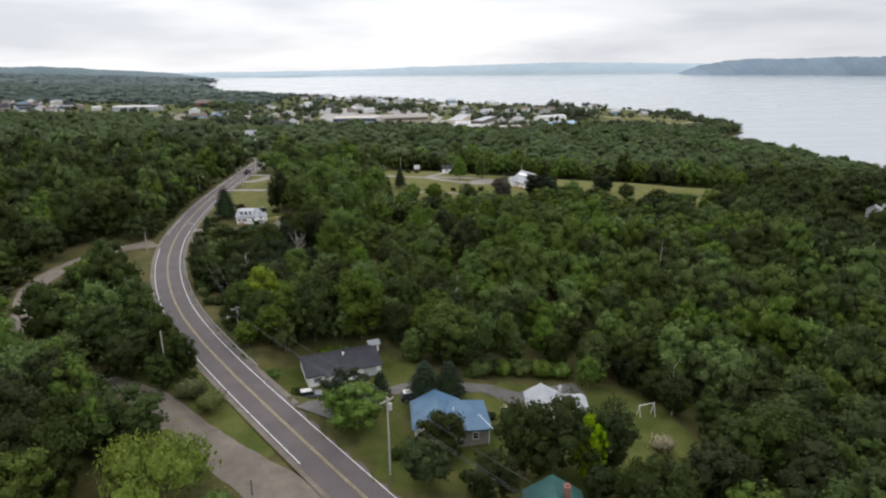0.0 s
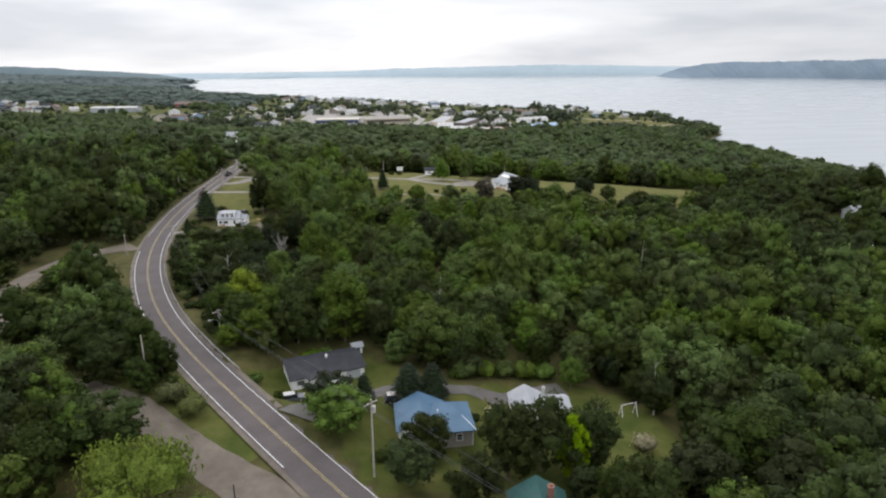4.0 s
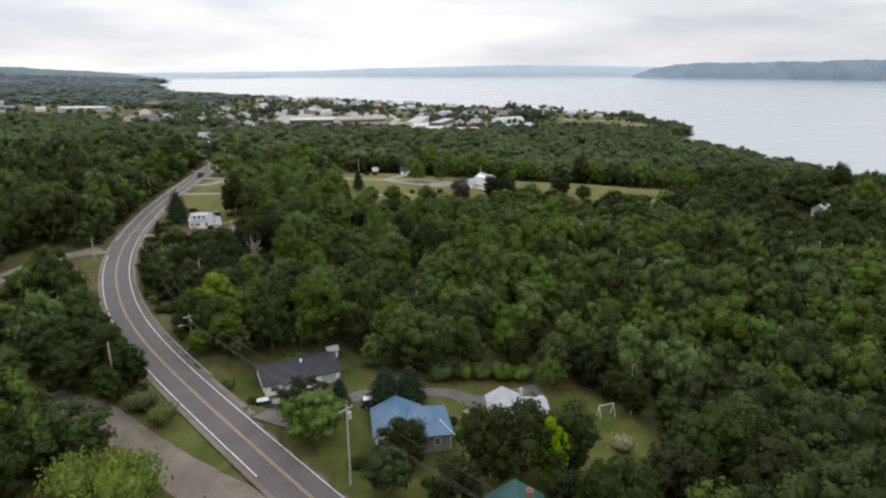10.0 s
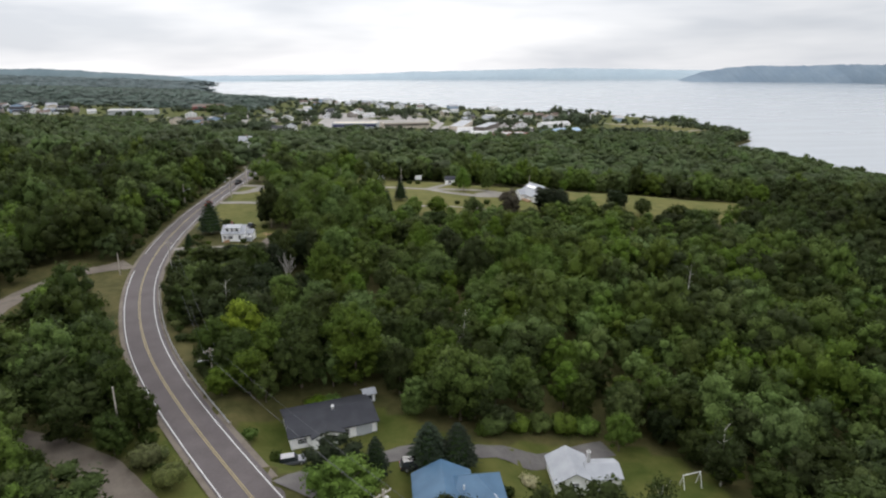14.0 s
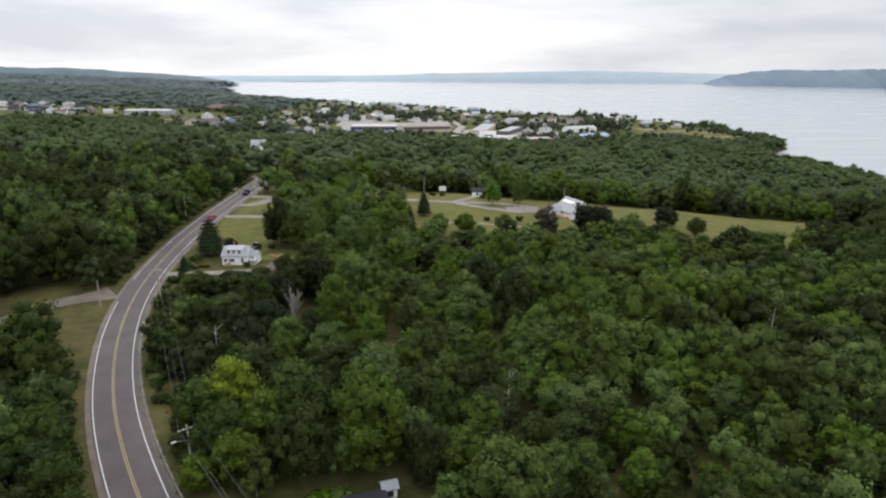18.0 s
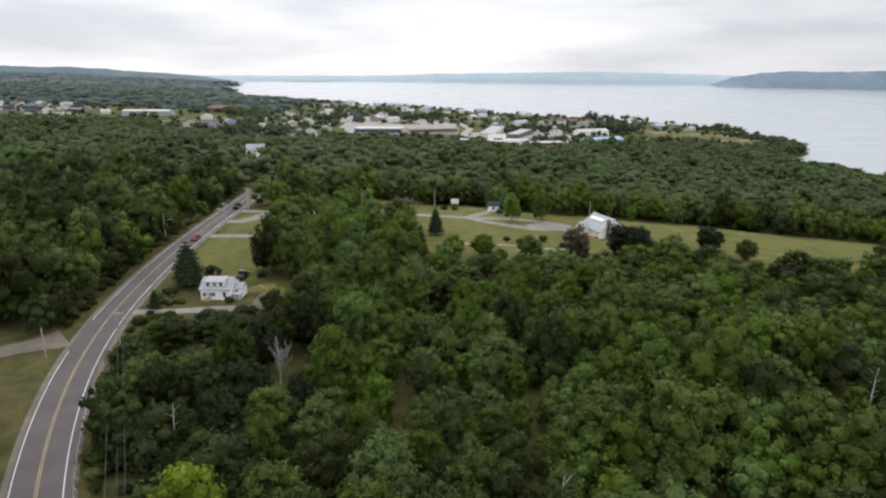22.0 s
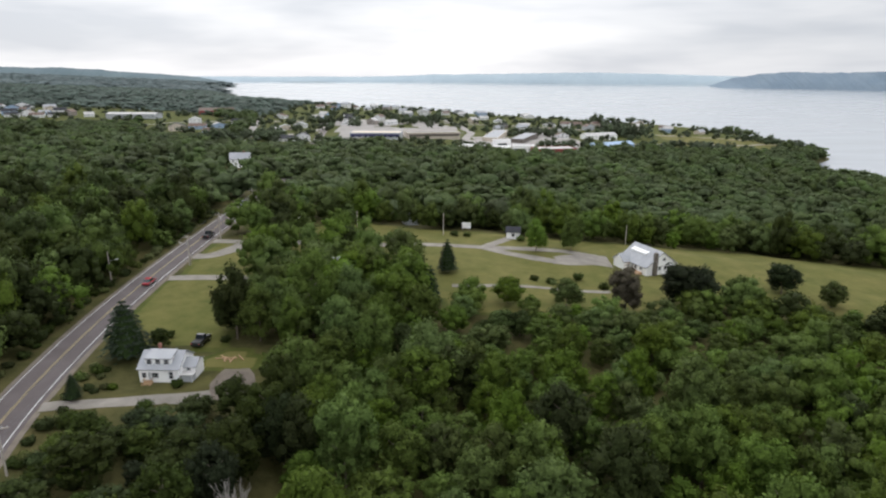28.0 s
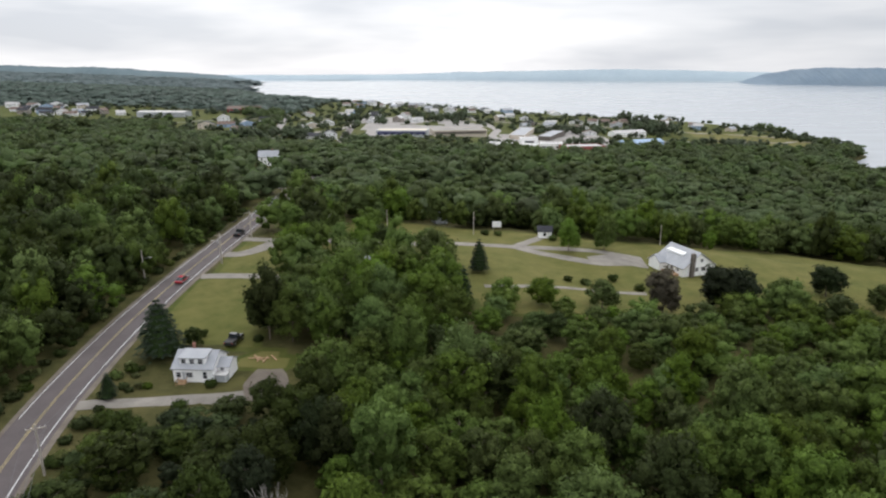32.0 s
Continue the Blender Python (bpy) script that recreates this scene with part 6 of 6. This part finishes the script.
def open_town(x, y):
    """Whether a spot in the town suits a tree."""
    if shore_distance(np.array([x]), np.array([y]))[0] < 5:
        return False
    if not any(inside(np.array([x]), np.array([y]), p)[0] for p in TOWN_OPEN):
        return False
    paved = [(-60, 950, 40), (150, 790, 46), (-255, 950, 34), (-30, 790, 60), (30, 840, 62), (95, 740, 70), (350, 820, 60)]
    return not any((x - a) ** 2 + (y - b) ** 2 < r * r for a, b, r in paved)


town()


# ---- poles, wires, cars, rails ----
def utility_pole(x, y, top, label, arm_turn=0, lamp=False, drum=True, arm=True, base=None):
    z = gz(x, y) if base is None else base
    b = new("utility_pole")
    b.matrix_world = pose(x, y, z, 0, 0, arm_turn)
    h = top - z
    bm = bmesh.new()
    limb(bm, (0, 0, -0.6), (0, 0, h), 0.16, 0.11, 10)
    part("pole", bm, M["pole_wood"], b)
    if arm:
        bm = bmesh.new()
        box(bm, -1.15, 1.15, 0.10, 0.2, h - 0.75, h - 0.6)
        arm_ob = part("crossarm", bm, M["pole_wood"], b)
        for a in (-1.05, -0.45, 0.45, 1.05):
            bm = bmesh.new()
            limb(bm, (a, 0.15, h - 0.6), (a, 0.15, h - 0.42), 0.05, 0.035, 6)
            part("insulator", bm, M["white_trim"], arm_ob)
    if drum:
        bm = bmesh.new()
        limb(bm, (0.42, 0, h - 2.1), (0.42, 0, h - 1.15), 0.26, 0.26, 12)
        box(bm, 0.1, 0.3, -0.05, 0.05, h - 1.9, h - 1.8)
        part("transformer", bm, M["roof_pale"], b, "pale grey transformer drum")
    if lamp:
        bm = bmesh.new()
        limb(bm, (0, 0, h - 2.4), (-1.6, 0, h - 1.9), 0.045, 0.035, 6)
        part("lamp_arm", bm, M["steel"], b)
        bm = bmesh.new()
        box(bm, -2.2, -1.55, -0.12, 0.12, h - 1.98, h - 1.84)
        part("lamp_head", bm, M["roof_pale"], b)
    return tagged(b, label, "utility pole")


POLES = [(28, 50, 6.2, 40), (0.8, 79.6, 10.2, 40), (-28.4, 125.4, 6.6, 35), (-53.9, 187.2, 9.4, 20), (-56.4, 270.5, 12.5, 5), (-55.0, 294, 13.0, 5), (-53.6, 331, 13.2, 5)]
for k, (x, y, top, turn) in enumerate(POLES):
    utility_pole(x, y, top, "weathered wooden utility pole with crossarm beside the road", turn, lamp=k in (2, 4), drum=k in (1, 2, 5))
utility_pole(-65.3, 183.4, 7.9, "slim pale pole at a side road junction", 0, drum=False, arm=False)
utility_pole(-36.4, 106.3, 9.9, "slim pale pole beside roadside trees", 0, drum=False, arm=False)
utility_pole(-16.7, 308.5, 9.8, "slim wooden pole beside a lawn", 0, drum=False, arm=False)
utility_pole(10.4, 308.8, 8.8, "slim wooden pole beside a lawn", 0, drum=False, arm=False)
utility_pole(68.9, 305.5, 4.8, "slim wooden pole behind a bungalow", 0, drum=False, arm=False)
utility_pole(-68.6, 326, 12.5, "wooden utility pole at the edge of woods", 5, drum=False)
utility_pole(-69.5, 256, 12.6, "street lamp pole at the edge of woods", 180, lamp=True, drum=False, arm=False)


def wire(a, b, sag):
    pts = [Vector(a).lerp(Vector(b), t / 12) + Vector((0, 0, -sag * 4 * (t / 12) * (1 - t / 12))) for t in range(13)]
    cu = bpy.data.curves.new("wire", "CURVE")
    cu.dimensions, cu.bevel_depth, cu.bevel_resolution = "3D", 0.022, 1
    sp = cu.splines.new("POLY")
    sp.points.add(12)
    for p, q in zip(sp.points, pts):
        p.co = (*q, 1)
    cu.materials.append(M["dark_metal"])
    return tagged(new("overhead_wire", cu), "thin black overhead wire between utility poles", "wire", "overhead wires")


for (x0, y0, t0, a0), (x1, y1, t1, a1) in zip(POLES, POLES[1:]):
    for o, dz in ((-1.05, 0.42), (1.05, 0.42), (0.0, 1.9)):
        p = pose(x0, y0, t0 - dz, 0, 0, a0) @ Vector((o, 0.15, 0))
        q = pose(x1, y1, t1 - dz, 0, 0, a1) @ Vector((o, 0.15, 0))
        wire(p, q, 0.012 * (q - p).length)


def vehicle(name, x, y, turn, body_mat, label, length=4.5, width=1.8, height=1.5, kind="car", z=None):
    b = building(name, x, y, turn, label, "car", z=z)
    b.location.z += 0.12
    L, W, H = length, width, height
    deck = H * 0.56
    bm = bmesh.new()
    side = [(-L / 2, 0.28), (-L / 2, deck * 0.92), (-L / 2 + 0.25, deck), (L / 2 - 0.9, deck), (L / 2 - 0.1, deck * 0.86), (L / 2, 0.55), (L / 2 - 0.05, 0.28)]
    rows = [[bm.verts.new((a, s * W / 2, c)) for a, c in side] for s in (-1, 1)]
    bm.faces.new(rows[0])
    bm.faces.new(rows[1][::-1])
    for k in range(len(side)):
        bm.faces.new((rows[1][k], rows[1][(k + 1) % len(side)], rows[0][(k + 1) % len(side)], rows[0][k]))
    bmesh.ops.bevel(bm, geom=bm.edges[:], offset=0.07, segments=2, affect="EDGES")
    part("body", bm, body_mat, b)
    x0, x1, r0, r1 = {"car": (-L * 0.42, L * 0.24, -L * 0.26, L * 0.08), "suv": (-L * 0.47, L * 0.22, -L * 0.40, L * 0.08), "pickup": (-L * 0.10, L * 0.22, -L * 0.07, L * 0.09)}[kind]

    def cabin(g, zt):
        bm = bmesh.new()
        lo = [bm.verts.new(p) for p in ((x0 - g, -W / 2 + 0.06 - g, deck - 0.03), (x1 + g, -W / 2 + 0.06 - g, deck - 0.03), (x1 + g, W / 2 - 0.06 + g, deck - 0.03), (x0 - g, W / 2 - 0.06 + g, deck - 0.03))]
        hi = [bm.verts.new(p) for p in ((r0 - g, -W / 2 + 0.22 - g, zt), (r1 + g, -W / 2 + 0.22 - g, zt), (r1 + g, W / 2 - 0.22 + g, zt), (r0 - g, W / 2 - 0.22 + g, zt))]
        bm.faces.new(hi)
        for k in range(4):
            bm.faces.new((lo[k], lo[(k + 1) % 4], hi[(k + 1) % 4], hi[k]))
        return bm

    part("window_band", cabin(0.0, H - 0.06), M["glass"], b, "dark car windows")
    bm = bmesh.new()
    box(bm, r0 - 0.02, r1 + 0.02, -W / 2 + 0.2, W / 2 - 0.2, H - 0.08, H)
    bmesh.ops.bevel(bm, geom=bm.edges[:], offset=0.03, segments=1, affect="EDGES")
    part("roof_panel", bm, body_mat, b)
    if kind == "pickup":
        bm = bmesh.new()
        box(bm, -L / 2 + 0.15, -L * 0.12, -W / 2 + 0.15, W / 2 - 0.15, deck - 0.02, deck + 0.02)
        part("bed", bm, M["rubber"], b)
    for sx in (-0.31, 0.31):
        for sy in (-1, 1):
            bm = bmesh.new()
            limb(bm, (L * sx, sy * (W / 2 - 0.2), 0.33), (L * sx, sy * (W / 2 + 0.02), 0.33), 0.33, 0.33, 14)
            bmesh.ops.recalc_face_normals(bm, faces=bm.faces)
            wheel = part("wheel", bm, M["rubber"], b, "black tyre")
            bm = bmesh.new()
            limb(bm, (L * sx, sy * (W / 2), 0.33), (L * sx, sy * (W / 2 + 0.035), 0.33), 0.19, 0.17, 10)
            part("rim", bm, M["steel"], wheel)
    for sy in (-1, 1):
        box_part("headlight", L / 2 - 0.12, L / 2 - 0.01, sy * W * 0.36 - 0.16, sy * W * 0.36 + 0.16, deck * 0.68, deck * 0.82, M["white_trim"], b)
        box_part("tail_light", -L / 2 - 0.01, -L / 2 + 0.06, sy * W * 0.4 - 0.12, sy * W * 0.4 + 0.12, deck * 0.66, deck * 0.9, M["red_wall"], b)
    return b


SILVER, BLACK, RED, GREY = paint("silver_paint", (0.11, 0.115, 0.135), 0.45), paint("black_paint", (0.02, 0.02, 0.022)), paint("red_paint", (0.32, 0.03, 0.04)), paint("grey_paint", (0.12, 0.13, 0.15))


def on_road(y, side):
    """Place and heading on a lane of the main road."""
    x, sl = float(np.interp(y, RYS, RXS)), float(np.interp(y, RYS, SLOPE))
    n = math.hypot(1, sl)
    return x + side * 1.6 / n, y - side * 1.6 * sl / n, math.degrees(math.atan2(1, sl)), float(np.interp(y, RYS, RZS)) + 0.0


for name, y, side, mat, label, kind, dims in (("car", 257, 1, RED, "small red car driving on the road", "car", (4.2, 1.75, 1.45)), ("pickup_truck", 297, 1, BLACK, "black pickup truck driving on the road", "pickup", (5.4, 1.95, 1.8)),
                                              ("car", 343, -1, SILVER, "pale silver car driving on the road", "car", (4.4, 1.8, 1.45))):
    x, yy, turn, z = on_road(y, side)
    vehicle(name, x, yy, turn if side > 0 else turn + 180, mat, label, *dims, kind, z=z)
vehicle("parked_car", -12.6, 105.0, 10, SILVER, "silver hatchback parked beside a white bungalow", 4.0, 1.7, 1.5, "suv")
vehicle("parked_car", 5.2, 101.8, 5, BLACK, "black car parked behind a blue-roofed house", 4.6, 1.85, 1.6, "suv")
vehicle("pickup_truck", -41.0, 226.6, 80, BLACK, "black pickup truck parked behind a white cottage", 4.8, 1.9, 1.8, "pickup")


def guard_rail():
    b = new("guard_rail")
    ys = np.arange(108, 174, 2.0)
    x, z, sl = np.interp(ys, RYS, RXS), np.interp(ys, RYS, RZS), np.interp(ys, RYS, SLOPE)
    nx, ny = 1 / np.hypot(1, sl), -sl / np.hypot(1, sl)
    P = np.stack([x + 4.25 * nx, ys + 4.25 * ny, z], 1)
    prof = [(0.0, 0.45), (-0.08, 0.52), (-0.02, 0.60), (-0.08, 0.68), (0.0, 0.76)]
    verts = [(p[0] + a * q, p[1] + a * r, p[2] + c) for p, q, r in zip(P, nx, ny) for a, c in prof]
    faces = [(i * 5 + k, i * 5 + k + 1, (i + 1) * 5 + k + 1, (i + 1) * 5 + k) for i in range(len(P) - 1) for k in range(4)]
    ob = mesh_ob("rail", verts, faces, M["steel"], b)
    so = ob.modifiers.new("thickness", "SOLIDIFY")
    so.thickness = 0.02
    for p in P:
        box_part("post", p[0] + 0.05, p[0] + 0.2, p[1] - 0.07, p[1] + 0.07, p[2] - 0.9, p[2] + 0.74, M["pole_wood"], b)
    tagged(b, "steel guard rail on wooden posts along a road bend", "guard rail")


guard_rail()
for x, y, h, mat, label in ((-41, 96.8, 1.9, M["dark_metal"], "short dark post beside a gravel road"), (-44.3, 97.6, 1.1, M["white_trim"], "short white post beside a gravel road"),
                            (-17.2, 77.4, 2.2, M["dark_metal"], "short dark post at the road junction"), (-24.5, 79.8, 1.6, M["dark_metal"], "short dark post at the road junction")):
    p = new("marker_post")
    p.location = (x, y, gz(x, y))
    bm = bmesh.new()
    limb(bm, (0, 0, -0.4), (0, 0, h), 0.11, 0.09, 8)
    part("post", bm, mat, p)
    bm = bmesh.new()
    limb(bm, (0, 0, h), (0, 0, h + 0.08), 0.12, 0.10, 8)
    part("cap", bm, mat, p)
    tagged(p, label, "post")
def swing_frame(x, y):
    """A white garden frame: two legs at each end and a bar between."""
    b = new("swing_frame")
    b.matrix_world = pose(x, y, gz(x, y), 0, 0, 12)
    for name, p, q in (("leg", (-1.5, -0.7, -0.2), (-1.5, 0, 2.3)), ("leg", (-1.5, 0.7, -0.2), (-1.5, 0, 2.3)), ("leg", (1.5, -0.7, -0.2), (1.5, 0, 2.3)), ("leg", (1.5, 0.7, -0.2), (1.5, 0, 2.3)), ("crossbar", (-1.6, 0, 2.3), (1.6, 0, 2.3))):
        bm = bmesh.new()
        limb(bm, p, q, 0.06, 0.06, 8)
        part(name, bm, M["white_trim"], b)
    tagged(b, "white metal swing frame at a lawn's edge", "swing frame")


swing_frame(46.0, 100.2)


def birch(x, y, h, lean, label):
    """A slim pale stem with a thin open crown."""
    root = new("birch_tree")
    root.location = (x, y, gz(x, y) - 0.1)
    rng = np.random.default_rng(int(abs(x * 7 + y)))
    bm = bmesh.new()
    top = Vector((lean, 0.2, h))
    limb(bm, (0, 0, -0.4), top * 0.5, 0.13, 0.10, 7)
    limb(bm, top * 0.5, top, 0.10, 0.03, 6)
    for k in range(9):
        a = top * (0.42 + 0.06 * k)
        an = k * 2.4
        limb(bm, a, a + Vector((math.cos(an) * 1.3, math.sin(an) * 1.3, 1.2)), 0.04, 0.012, 5)
    part("trunk", bm, M["birch_bark"], root)
    n = 16
    t, an = rng.uniform(0.5, 1.02, n), rng.uniform(0, 6.28, n)
    centres = np.stack([lean * t + np.cos(an) * 1.2, np.sin(an) * 1.2, h * t], 1)
    lv, lf = leaf_cards(rng, centres, rng.uniform(0.5, 0.9, n), 700, 0.17, single=True)
    mesh_ob("crown", lv, lf, M["leaf_dark"], root)
    tagged(root, label, "tree")


birch(34.4, 86.4, 9.0, 0.3, "slim pale birch stem beside a lawn tree")
birch(51.0, 100.6, 10.5, -0.4, "slim pale birch at a lawn's edge")
birch(-31.5, 150.0, 11.0, 0.5, "slim pale birch among roadside trees")
birch(16.5, 138.0, 12.0, 0.6, "slim pale birch above green woodland")
birch(78.0, 168.0, 11.0, 0.5, "slim pale birch above green woodland")


# rubble and boards behind the cottage
rng = np.random.default_rng(61)
for k in range(7):
    x, y = -34.2 + rng.uniform(-1.6, 2.2), 219.5 + rng.uniform(-1, 1)
    m = pose(x, y, gz(x, y) + 0.12 + 0.02 * k, rng.uniform(-6, 6), 0, rng.uniform(0, 180))
    o = new("plank")
    o.matrix_world = m
    box_part("board", -1.2, 1.2, -0.12, 0.12, -0.05, 0.05, M["raw_wood"], o)
    tagged(o, "loose unpainted board lying on bare soil", "plank", "loose boards")
